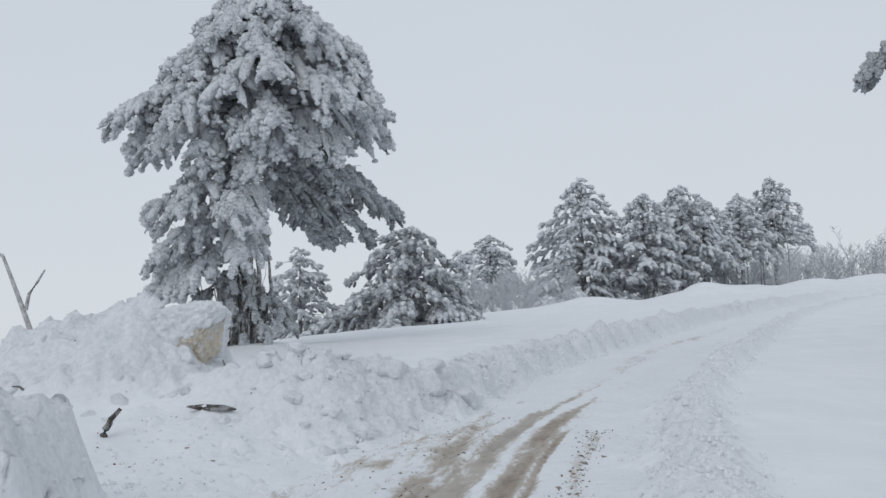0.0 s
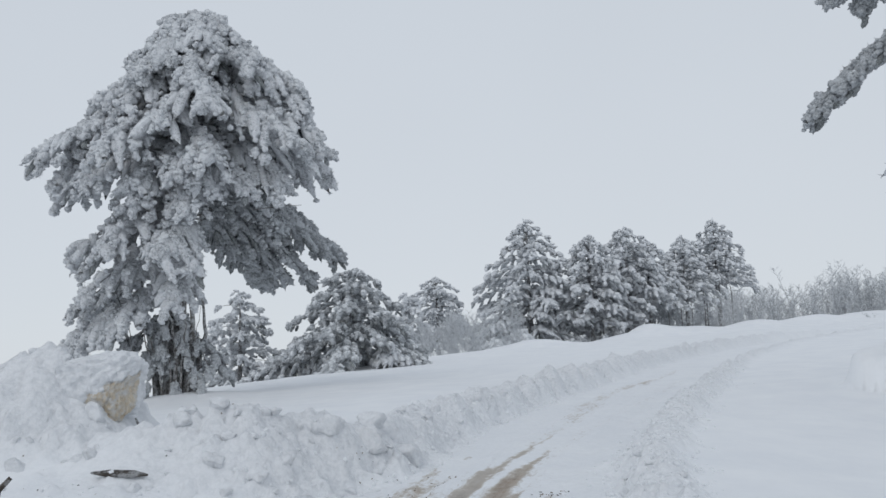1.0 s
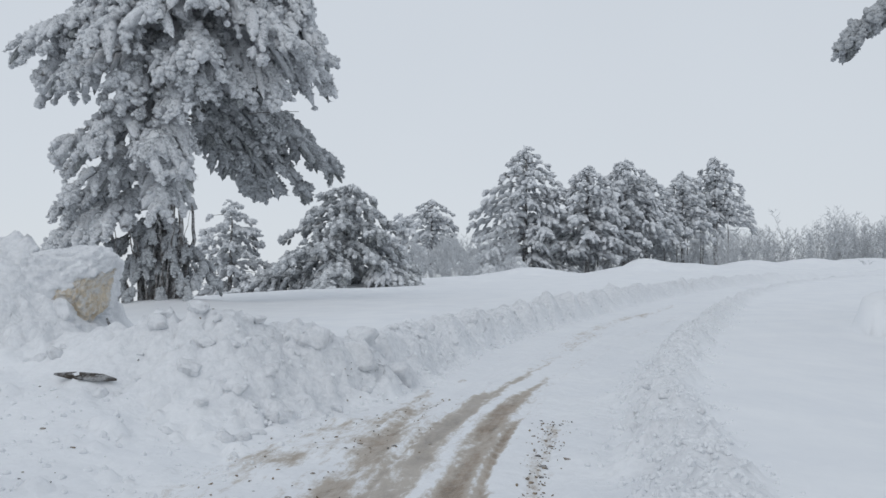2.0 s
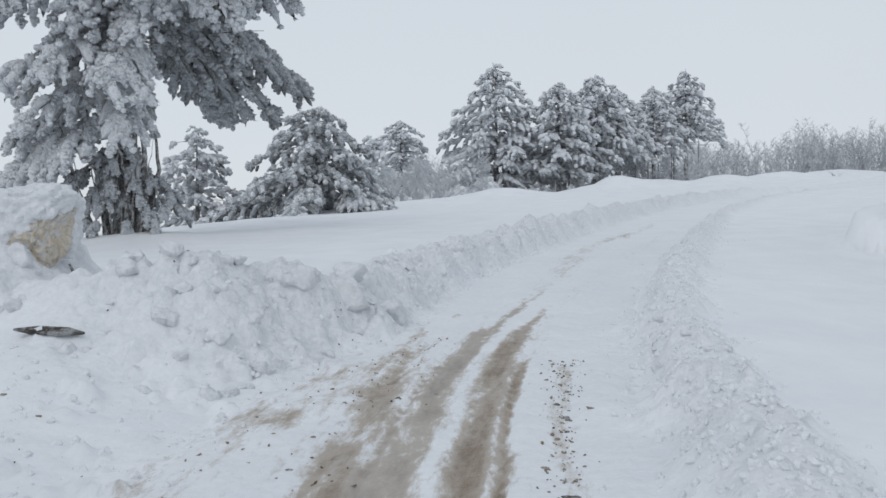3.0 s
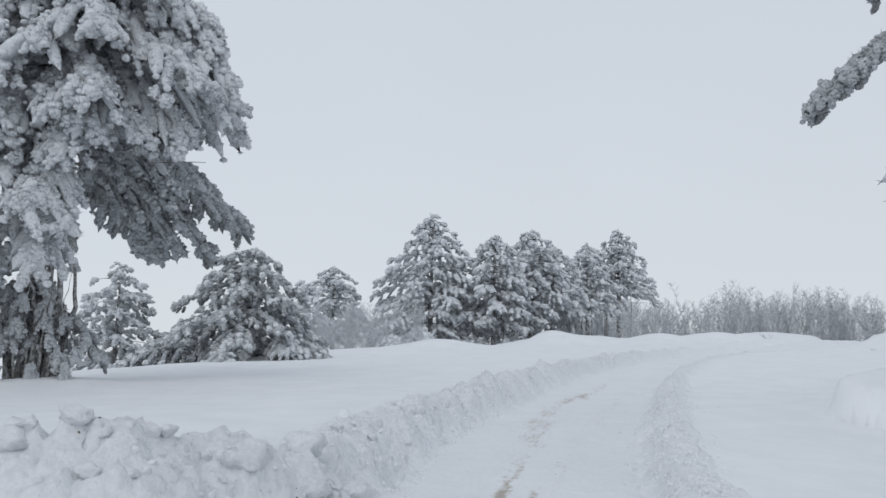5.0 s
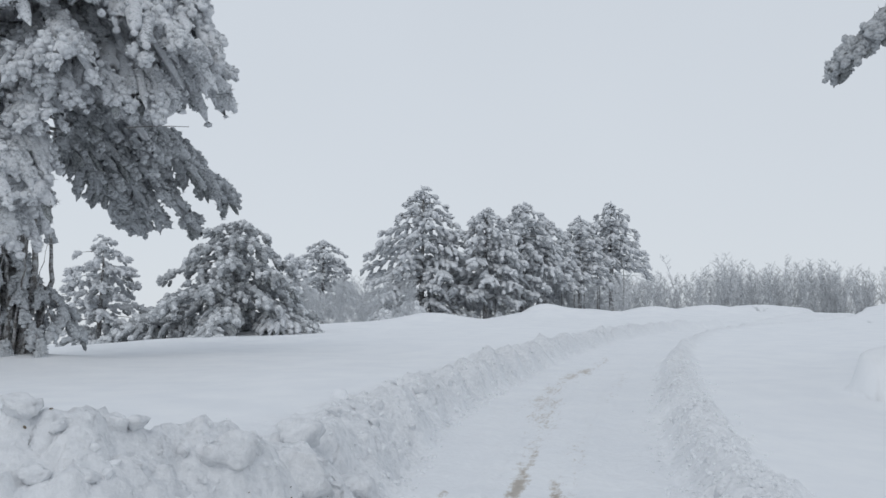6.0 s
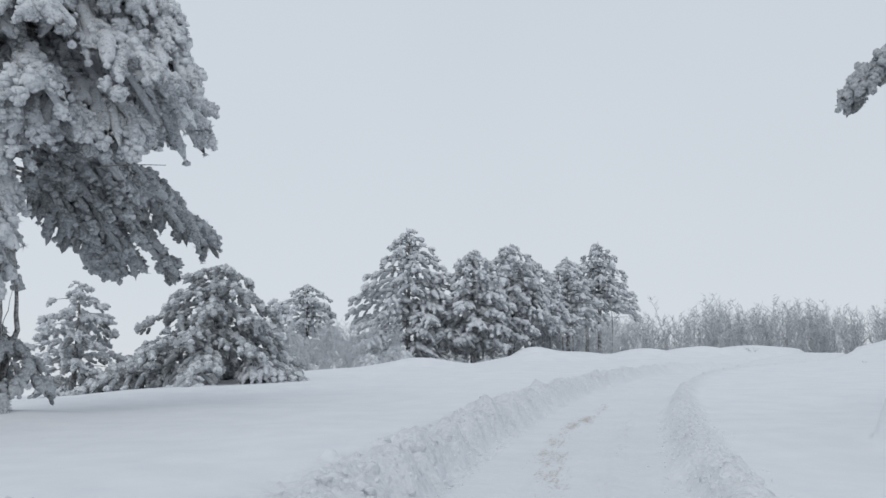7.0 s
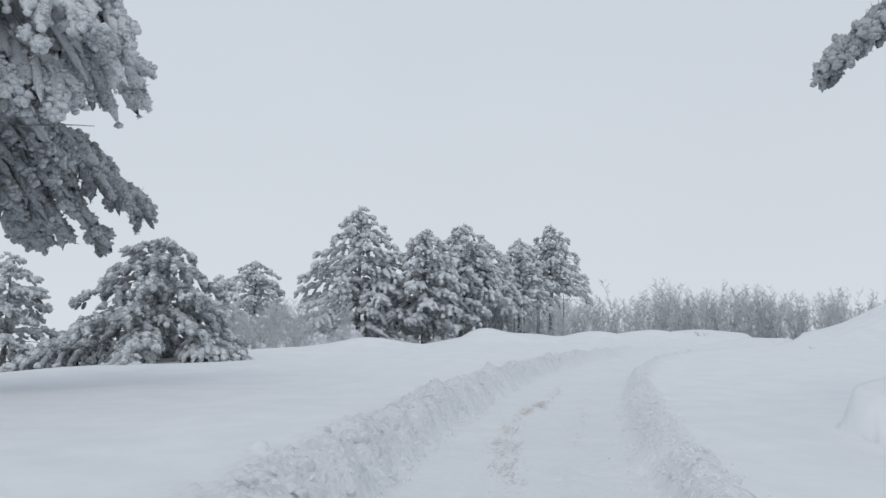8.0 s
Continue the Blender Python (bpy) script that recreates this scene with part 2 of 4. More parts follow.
def ground_height(x, y, fine=True):
    u = across(x, y)
    zr = road_height(y)
    # open snow on both sides
    ridge = np.interp(y, [0, 20, 30, 47, 70, 90], [-13, -11, -13, -18, -18, -15])
    past = np.maximum(ridge - u, 0)
    left = 0.55 - 0.03 * np.maximum(-u - 4, 0) - 0.2 * step(36, 55, y) - 0.11 * (np.sqrt(past**2 + 4) - 2)
    right = 0.42 + 0.018 * np.clip(u - 2.5, 0, 30) - 0.05 * np.maximum(u - 60, 0) - 0.5 * (1 - step(16.5, 25, y - 0.25 * (u - 3))) * step(1.8, 7.5, u) - 0.22 * (1 - step(20, 40, y))
    field = np.where(u < 0, left, right) + zr
    field = field + 0.10 * fractal(x, y, 9.0, 11, 3) * step(2, 6, np.abs(u)) + 0.012 * fractal(x, y, 1.3, 17, 2)
    # drifts by the far bend and the hill beside the road
    for cx, cy, rx, ry, h in ((11, 69, 2.8, 3, 0.55), (22, 74.5, 4, 3, 0.72), (23.7, 84, 2.7, 2.4, 1.4), (28.2, 84.5, 2.4, 2, 0.55), (27.5, 76, 2.2, 2.5, 0.35), (32, 78.5, 3, 2.5, 0.75), (38.5, 81, 4, 2.5, 0.8), (46, 88, 4, 3, 0.6), (50, 93, 6, 4, 0.7), (60, 97, 20, 10, 0.5), (66.6, 78, 6.4, 9, 4.8), (-6.3, 28.6, 2.2, 1.4, 0.22)):
        field = field + hump(x, y, cx, cy, rx, ry, h)
    # banks thrown up by the plough
    tall_l = np.interp(y, [3, 7.5, 9.5, 10.8, 12.4, 18, 35, 60, 72], [0.9, 0.10, 0.17, 0.27, 0.6, 0.56, 0.56, 0.5, 0.1])
    wide_l = np.interp(y, [3, 8, 10.8, 12.4, 13.7, 18, 90], [0.9, 2.0, 1.7, 1.0, 0.5, 0.55, 0.55])
    edge = 0.22 * fractal(x, y, 1.3, 31, 4, 0.6)
    hl = half_left(y)
    rise_l = step(hl - 0.05, hl + wide_l, -u + edge)
    crest_l = np.exp(-(((-u - hl - wide_l - 0.15) / 0.55) ** 2))
    over = 0.2 * fractal(x, y, 1.0, 41, 3, 0.6)
    bank_l = rise_l * np.maximum(tall_l, 0.0) + crest_l * (0.05 + over) * step(10, 13, y)
    deep_l = np.interp(y, [12, 16, 20, 90], [2.4, 1.6, 0.9, 0.8])
    back_l = step(hl + wide_l + 0.1, hl + wide_l + deep_l, -u)
    z_left = zr + bank_l * (1 - back_l) + (field - zr) * back_l
    tall_r = np.interp(y, [0, 10, 35, 58, 72], [0.27, 0.31, 0.48, 0.5, 0.1])
    rise_r = step(HALF - 0.08, HALF + 0.5, u + 0.8 * edge)
    crest_r = np.exp(-(((u - HALF - 0.55) / 0.3) ** 2))
    bank_r = rise_r * tall_r + crest_r * (0.05 + 0.5 * over)
    back_r = step(HALF + 0.72, HALF + 1.1, u + 0.6 * edge)
    z_right = zr + bank_r * (1 - back_r) + (field - zr) * back_r
    z = np.where(u < 0, z_left, z_right)
    # heaps of thrown snow before the bank begins
    heap = hump(x, y, -4.95, 13.6, 1.75, 1.45, 1.12, 6, 1.9) + hump(x, y, -7.4, 13.4, 2.4, 1.7, 0.15, 4, 1.3)
    heap = heap + hump(x, y, -4.2, 12.9, 0.5, 0.4, 0.42, 0, 1.3) + hump(x, y, -1.25, 12.4, 1.05, 0.62, 0.26, 0, 1.2) + hump(x, y, -2.5, 12.3, 0.95, 0.6, 0.32, 0, 1.2) + hump(x, y, -1.9, 13.3, 1.2, 1.0, 0.12) + hump(x, y, -0.5, 13.35, 0.5, 0.4, 0.16, 30, 2.0) + 1.02 * np.exp(-np.abs((x + 4.3 + 0.16 * fractal(x, y, 0.8, 45, 3)) / 1.46) ** 14 - np.abs((y - 6.9 + 0.16 * fractal(x, y, 0.8, 47, 3)) / 1.15) ** 8)
    z = z + heap * step(HALF - 0.2, HALF + 0.5, -u) + hump(x, y, 12.1, 22.6, 1.0, 0.85, 0.75, 20, 8.0) + hump(x, y, 13.6, 23.2, 1.6, 1.4, 0.6)
    # broken texture of thrown snow
    rough = step(-0.15, 0.35, np.where(u < 0, -u - hl, u - HALF)) * np.where(u < 0, 1 - back_l, (1 - back_r) * 0.8)
    rough = rough * np.where(u < 0, 0.22 + 0.78 * step(10.6, 12.4, y), 1.0)
    rough = np.maximum(rough, np.clip(heap / 0.4, 0, 1)) * (1 - step(50, 72, y))
    if fine:
        bent_x, bent_y = x + 0.12 * fractal(x, y, 0.5, 81, 2), y + 0.12 * fractal(x, y, 0.5, 85, 2)
        big, big_edge = cells(bent_x, bent_y, 0.5, 91)
        small, small_edge = cells(bent_x, bent_y, 0.21, 95)
        broken = 0.075 * big * big_edge + 0.05 * small * small_edge + 0.02 * (big_edge - 0.6) + 0.014 * (small_edge - 0.6)
        tiny, tiny_edge = cells(bent_x, bent_y, 0.12, 99)
        broken = broken + 0.018 * tiny * tiny_edge + 0.008 * (tiny_edge - 0.6)
        z = z + rough * (np.where(u < 0, 0.15, 0.05) * fractal(x, y, 0.8, 51, 5, 0.55) + broken * np.where(u < 0, 0.75 + 0.7 * np.clip(heap / 0.4, 0, 1), 1.0))
    # wheel ruts and loose snow on the carriageway
    on = 1 - step(-0.2, 0.1, np.where(u < 0, -u - hl, u - HALF))
    rut = sum(np.exp(-(((u - c) / w) ** 2)) for c, w in ((-0.05, 0.16), (0.35, 0.17), (0.57, 0.05), (-0.58, 0.12), (-0.28, 0.03), (1.0, 0.2)))
    z = z + (zr + 0.45 - z) * step(64, 74, y) * on
    z = z + on * (-0.035 * rut + 0.02 * fractal(x, y, 0.6, 61, 3) + 0.03)
    return z, u, rough


def soiled(x, y, u):
    """How much earth the wheels have laid bare."""
    wob = 0.045 * fractal(u, 0.22 * y, 0.35, 71, 3, 0.6)
    v = u + wob
    run = y + 1.3 * fractal(u, 0.15 * y, 0.22, 73, 3)
    patchy = 1 + 0.5 * fractal(u, 0.2 * y, 0.3, 76, 4, 0.65)

    def strip(c, w, y0, y1, amount, ease=2.0, power=3.0):
        return amount * patchy * np.exp(-np.abs((v - c) / w) ** power) * step(y0 - ease, y0, run) * (1 - step(y1 - 0.3 * ease, y1 + 0.7 * ease, run))

    # two wheel tracks and the thin ones beside them
    d = strip(-0.09, 0.16, 6.5, 14.0, 0.56) + strip(0.34, 0.14, 6.5, 13.4, 0.74) + strip(0.57, 0.045, 8, 12.8, 0.8, 1.0, 2.0) + strip(-0.27, 0.02, 6.5, 12.5, 0.45, 1.0, 2.0)
    d = d + strip(-0.02, 0.08, 14.4, 17.0, 0.45) + strip(0.36, 0.06, 13.6, 15.4, 0.45)
    # patches scraped along the verge
    d = d + strip(-0.54, 0.17, 9.4, 12.2, 0.5, 1.2, 2.0) + strip(-0.42, 0.2, 6.5, 8.8, 0.5) + strip(-0.72, 0.22, 12.4, 14.2, 0.42, 0.9, 2.0) + strip(0.99, 0.10, 7.4, 11.9, 0.22, 1.0, 2.0)
    d = d + strip(-1.15, 0.4, 10.3, 12.2, 0.30, 1.2, 2.0) + strip(-1.5, 0.4, 7.6, 10.8, 0.30, 1.5, 2.0)
    # faint smears farther on
    d = d + strip(-0.06, 0.2, 17.0, 21.0, 0.25, 2.5) + strip(-0.3, 0.26, 20.5, 24.0, 0.22, 2.5) + strip(0.1, 1.2, 5.0, 13.0, 0.2, 3.0) + strip(-0.6, 0.32, 23.5, 31.0, 0.31, 3.0, 2.0) + strip(0.5, 0.2, 15, 20, 0.22, 2.5) + strip(0.75, 0.22, 24, 34, 0.22, 3.0) + strip(-0.3, 0.26, 31, 37, 0.32, 3.0)
    return d


def spaced(stops):
    """Grid lines from (from, step) stretches."""
    out = [np.arange(a, b, s) for (a, s), (b, _) in zip(stops, stops[1:])]
    return np.concatenate(out + [[stops[-1][0]]])


GX = spaced(((-3000, 400), (-600, 80), (-120, 12), (-36, 2), (-14, 0.3), (-8, 0.12), (-5.5, 0.055), (1.6, 0.085), (7, 0.17), (16, 0.42), (38, 0.6), (64, 4), (120, 30), (600, 300), (3000, 1)))
GY = spaced(((-3000, 400), (-600, 80), (-120, 12), (-24, 2), (-2, 0.4), (3, 0.11), (9, 0.055), (15, 0.095), (22, 0.19), (40, 0.46), (84, 0.7), (110, 4), (160, 30), (700, 300), (3100, 1)))
MX, MY = np.meshgrid(GX, GY)
MZ, MU, MR = ground_height(MX, MY)

# clods that stuck in the thrown snow, pressed into its surface
clods = np.random.default_rng(5)
for _ in range(1100):
    cy = 4.0 + 40 * clods.random() ** 1.6
    side = clods.random()
    if side < 0.62:
        cu = -float(half_left(cy)) - 0.05 - 1.3 * clods.random()
    elif side < 0.85:
        cu = HALF + 0.1 + 0.9 * clods.random()
    else:
        cu, cy = -2.0 - 7.0 * clods.random(), 11.2 + 3.6 * clods.random()
    cx = float(np.interp(cy, LINE_Y, LINE_X)) + cu * float(np.hypot(1, np.interp(cy, LINE_Y, LINE_S)))
    r = 0.04 + 0.10 * clods.random() ** 2.4
    r *= 0.75 if cu > 0 else 1.0
    i0, i1 = np.searchsorted(GX, (cx - r, cx + r))
    j0, j1 = np.searchsorted(GY, (cy - r, cy + r))
    if i1 - i0 < 2 or j1 - j0 < 2:
        continue
    sx, sy = MX[j0:j1, i0:i1], MY[j0:j1, i0:i1]
    kx = 0.6 + 0.4 * clods.random()
    d2 = ((sx - cx) / kx) ** 2 + (sy - cy) ** 2
    top = MZ[j0:j1, i0:i1].mean() - 0.25 * r + np.sqrt(np.maximum(r * r - d2, 0)) * 0.95
    MZ[j0:j1, i0:i1] = np.where(d2 < r * r, np.maximum(MZ[j0:j1, i0:i1], top), MZ[j0:j1, i0:i1])

MD = soiled(MX, MY, MU) * (np.abs(MU) < 2.4)
NY, NX = MX.shape
ALL_V = np.stack([MX, MY, MZ], -1).reshape(-1, 3)
idx = np.arange(NY * NX).reshape(NY, NX)
QUADS = np.stack([idx[:-1, :-1], idx[:-1, 1:], idx[1:, 1:], idx[1:, :-1]], -1).reshape(-1, 4)
dzx = np.gradient(MZ, GX, axis=1)
dzy = np.gradient(MZ, GY, axis=0)
ALL_N = np.stack([-dzx, -dzy, np.ones_like(MZ)], -1).reshape(-1, 3)
ALL_N /= np.linalg.norm(ALL_N, axis=1, keepdims=True)
ALL_D, ALL_U = MD.ravel(), MU.ravel()
ALL_R = np.clip(MR + 0.3 * (np.abs(MU) < HALF) * (1 - step(60, 95, MY)), 0, 1).ravel()
QU, QY = ALL_U[QUADS].mean(1), ALL_V[QUADS][:, :, 1].mean(1)


def ground_piece(name, pick, mat, label):
    q = QUADS[pick]
    used, inv = np.unique(q, return_inverse=True)
    ob = mesh_object(name, ALL_V[used], inv.reshape(-1, 4), mat, smooth=True)
    ob.data.normals_split_custom_set_from_vertices(ALL_N[used])
    at = ob.data.attributes.new("dirt", "FLOAT", "POINT")
    at.data.foreach_set("value", ALL_D[used].astype(np.float32))
    lane = ob.data.attributes.new("lane", "FLOAT_VECTOR", "POINT")
    lane.data.foreach_set("vector", np.stack([ALL_U[used], ALL_V[used][:, 1], 0 * ALL_U[used]], -1).astype(np.float32).ravel())
    at = ob.data.attributes.new("thrown", "FLOAT", "POINT")
    at.data.foreach_set("value", ALL_R[used].astype(np.float32))
    return tagged(ob, label, name.split("_")[0] if name != "snow_bank" else "snow bank", kind="structure")


near = (QY > 2.0) & (QY < 92)
QH = half_left(QY)
is_road = near & (QU <= HALF) & (QU >= -QH)
is_bank_l = near & (QU < -QH) & (QU > -HALF - 3.2)
is_bank_r = near & (QU > HALF) & (QU < HALF + 2.0)
ground_piece("ground", ~(is_road | is_bank_l | is_bank_r), M_SNOW, "open slope under deep smooth wind-packed snow")
ground_piece("road", is_road, M_SNOW, "snow-covered mountain road with muddy wheel tracks")
ground_piece("trim_bank_verge", is_bank_l, M_SNOW, "tall lumpy bank of ploughed snow beside the road")
ground_piece("trim_bank_shoulder", is_bank_r, M_SNOW, "low crumbly bank of ploughed snow beside the road")


def ground_at(x, y):
    i, j = int(np.clip(np.searchsorted(GX, x) - 1, 0, NX - 2)), int(np.clip(np.searchsorted(GY, y) - 1, 0, NY - 2))
    a, b = (x - GX[i]) / (GX[i + 1] - GX[i]), (y - GY[j]) / (GY[j + 1] - GY[j])
    return float((MZ[j, i] * (1 - a) + MZ[j, i + 1] * a) * (1 - b) + (MZ[j + 1, i] * (1 - a) + MZ[j + 1, i + 1] * a) * b)


# ---- trees ----
def ball(level, seed, spread):
    """A jagged clump on the unit sphere: vertices and triangles."""
    bm = bmesh.new()
    bmesh.ops.create_icosphere(bm, subdivisions=level, radius=1.0)
    bm.verts.ensure_lookup_table()
    rng = np.random.default_rng(seed)
    v = np.array([p.co[:] for p in bm.verts])
    f = np.array([[p.index for p in face.verts] for face in bm.faces])
    bm.free()
    return v * (1 + spread * (rng.random((len(v), 1)) - 0.55)), f


def clump_mesh(centres, along, sizes, rng, kinds):
    """All clumps of one bough in one mesh: centre, direction of the long axis, (long, thick) radii."""
    n = len(centres)
    a = along / np.maximum(np.linalg.norm(along, axis=1, keepdims=True), 1e-6)
    ref = np.where(np.abs(a[:, 2:3]) > 0.9, np.array([[1.0, 0, 0]]), np.array([[0, 0, 1.0]]))
    b = np.cross(ref, a)
    b /= np.linalg.norm(b, axis=1, keepdims=True)
    c = np.cross(a, b)
    spin = rng.random(n) * 6.283
    b, c = b * np.cos(spin)[:, None] + c * np.sin(spin)[:, None], c * np.cos(spin)[:, None] - b * np.sin(spin)[:, None]
    verts, faces, at = [], [], 0
    pick = rng.integers(0, len(kinds), n)
    for k, (v, f) in enumerate(kinds):
        m = np.nonzero(pick == k)[0]
        if not len(m):
            continue
        p = v[None, :, 0:1] * (a[m] * sizes[m, 0:1])[:, None] + v[None, :, 1:2] * (b[m] * sizes[m, 1:2])[:, None] + v[None, :, 2:3] * (c[m] * sizes[m, 1:2])[:, None]
        p = p + centres[m][:, None]
        verts.append(p.reshape(-1, 3))
        faces.append((f[None] + (at + np.arange(len(m)) * len(v))[:, None, None]).reshape(-1, 3))
        at += len(m) * len(v)
    return np.concatenate(verts), np.concatenate(faces)


def tube(points, radii, sides=6):
    """A tapered tube along points."""
    points, radii = np.asarray(points, float), np.asarray(radii, float)
    d = np.gradient(points, axis=0)
    d /= np.maximum(np.linalg.norm(d, axis=1, keepdims=True), 1e-6)
    ref = np.where(np.abs(d[:, 2:3]) > 0.9, np.array([[1.0, 0, 0]]), np.array([[0, 0, 1.0]]))
    b = np.cross(ref, d)
    b /= np.linalg.norm(b, axis=1, keepdims=True)
    c = np.cross(d, b)
    ang = np.arange(sides) * 2 * math.pi / sides
    ring = b[:, None] * np.cos(ang)[None, :, None] + c[:, None] * np.sin(ang)[None, :, None]
    v = (points[:, None] + ring * radii[:, None, None]).reshape(-1, 3)
    i = np.arange(len(points) - 1)[:, None] * sides + np.arange(sides)[None]
    j = np.arange(len(points) - 1)[:, None] * sides + (np.arange(sides)[None] + 1) % sides
    return v, np.stack([i, j, j + sides, i + sides], -1).reshape(-1, 4)


def joined(pieces):
    vs, fs, at = [], [], 0
    for v, f in pieces:
        vs.append(v)
        fs.append(f + at)
        at += len(v)
    return np.concatenate(vs), np.concatenate(fs)


def limb_points(root, tip, sag, n=8):
    s = np.linspace(0, 1, n)[:, None]
    p = np.asarray(root) * (1 - s) + np.asarray(tip) * s
    p[:, 2] += (sag * 4 * s * (1 - s))[:, 0]
    return p


def lumps(p, grain, key):
    """Where rime gathers in pads and where it leaves gaps, about -1 to 1."""
    q = Vector(p) / grain + Vector((key, 2.3 * key, 0.7 * key))
    return 1.6 * noise.noise(q) + 0.5 * noise.noise(q * 2.3)


def noise3(p, size, key=0):
    """Gradient noise in space, about -1 to 1, with features of that size in metres."""
    q = p / size + key * 7.31
    base = np.floor(q)
    f = q - base
    base = base.astype(np.int64)
    g = f**3 * (f * (f * 6 - 15) + 10)
    total = 0.0
    for i in (0, 1):
        for j in (0, 1):
            for k in (0, 1):
                h = ((base[..., 0] + i) * 374761393 + (base[..., 1] + j) * 668265263 + (base[..., 2] + k) * 1440662683 + key * 1446653) & 0xFFFFFFFF
                h = ((h ^ (h >> 13)) * 1274126177) & 0xFFFFFFFF
                h = (h ^ (h >> 16)) & 0xFFFFFFFF
                d = ((h & 1023) / 511.5 - 1) * (f[..., 0] - i) + ((h >> 10 & 1023) / 511.5 - 1) * (f[..., 1] - j) + ((h >> 20 & 1023) / 511.5 - 1) * (f[..., 2] - k)
                total = total + d * np.where(i, g[..., 0], 1 - g[..., 0]) * np.where(j, g[..., 1], 1 - g[..., 1]) * np.where(k, g[..., 2], 1 - g[..., 2])
    return 1.3 * total


def fingers(base, out, length, radius, droop, rings, sides, knob, rough=1.0):
    """Lumpy rimed shoots, each a bent sausage with knobs and creases: vertices (shoot, ring, side), outward ways, depth of the creases, faces."""
    n = len(base)
    s = np.linspace(0, 1, rings)
    out = out / np.maximum(np.linalg.norm(out, axis=1, keepdims=True), 1e-6)
    c = base[:, None] + out[:, None] * (length[:, None] * s)[..., None]
    c[..., 2] -= droop[:, None] * (length[:, None] * s) ** 1.4
    t = np.gradient(c, axis=1)
    t /= np.maximum(np.linalg.norm(t, axis=2, keepdims=True), 1e-6)
    ref = np.where(np.abs(t[..., 2:3]) > 0.94, np.array([1.0, 0, 0]), np.array([0, 0, 1.0]))
    h = np.cross(t, ref)
    h /= np.maximum(np.linalg.norm(h, axis=2, keepdims=True), 1e-6)
    u = np.cross(h, t)
    prof = np.sqrt(np.clip(1 - np.abs(2 * s - 1) ** 3.2, 0, 1)) * (1.0 - 0.22 * s) + 0.04
    a = np.arange(sides) * 2 * math.pi / sides
    ways = h[:, :, None] * np.cos(a)[None, None, :, None] + 0.8 * u[:, :, None] * np.sin(a)[None, None, :, None]
    # the ends are rounded forwards, so that knobs grow there too
    ways = ways + t[:, :, None] * (0.5 * (2 * s - 1) ** 3)[None, :, None, None]
    r = radius[:, None] * prof[None]
    p = c[:, :, None] + ways * r[..., None, None]
    swell = 0.36 * noise3(p, 3.0 * knob, 1)
    knobs = 0.95 * np.abs(noise3(p, 1.25 * knob, 2)) - 0.22
    grain = 0.22 * noise3(p, 0.5 * knob, 3)
    depth = swell + rough * (knobs + grain)
    p = p + ways * (np.minimum(radius, 1.8 * knob)[:, None, None] * (0.25 + 0.75 * prof)[None, :, None] * depth)[..., None]
    i = np.arange(n)[:, None, None] * rings * sides + np.arange(rings - 1)[None, :, None] * sides
    k = np.arange(sides)[None, None]
    k2 = (k + 1) % sides
    f = np.stack([i + k, i + k2, i + sides + k2, i + sides + k], -1).reshape(-1, 4)
    return p, ways, depth, f


def needle_tips(points, ways, long, wide, rng):
    """Small three-sided points that stand out of a shoot: vertices and triangles."""
    n = len(points)
    d = ways / np.maximum(np.linalg.norm(ways, axis=1, keepdims=True), 1e-6) + rng.normal(0, 0.35, (n, 3))
    e = np.cross(d, rng.normal(0, 1, (n, 3)))
    e /= np.maximum(np.linalg.norm(e, axis=1, keepdims=True), 1e-6)
    g = np.cross(d, e)
    ln, w = long * rng.uniform(0.6, 1.4, (n, 1)), wide * rng.uniform(0.7, 1.3, (n, 1))
    foot = points - d * 0.3 * ln
    v = np.stack([foot + e * w, foot - 0.5 * e * w + 0.87 * g * w, foot - 0.5 * e * w - 0.87 * g * w, points + d * ln * 0.7], 1).reshape(-1, 3)
    f = (np.array([(0, 1, 3), (1, 2, 3), (2, 0, 3)])[None] + 4 * np.arange(n)[:, None, None]).reshape(-1, 3)
    return v, f


FINE, PLAIN = (6, 7), (5, 6)


def round_knobs(points, ways, radius, rng):
    """Small worn lumps of rime that cover a shoot: vertices and triangles."""
    v0, f0 = ball(1, 3, 0.0)
    n = len(points)
    m = rng.uniform(0.75, 1.3, (n, 1, 3)) * radius[:, None, None]
    v = v0[None] * m * (1 + 0.28 * (rng.random((n, len(v0), 1)) - 0.5))
    turn = rng.uniform(0, 6.283, n)
    c, k = np.cos(turn)[:, None], np.sin(turn)[:, None]
    v = np.stack([v[..., 0] * c - v[..., 1] * k, v[..., 0] * k + v[..., 1] * c, v[..., 2] * 0.85], -1)
    v = v + (points + ways * 0.1 * radius[:, None])[:, None]
    f = (f0[None] + len(v0) * np.arange(n)[:, None, None]).reshape(-1, 3)
    return v.reshape(-1, 3), f


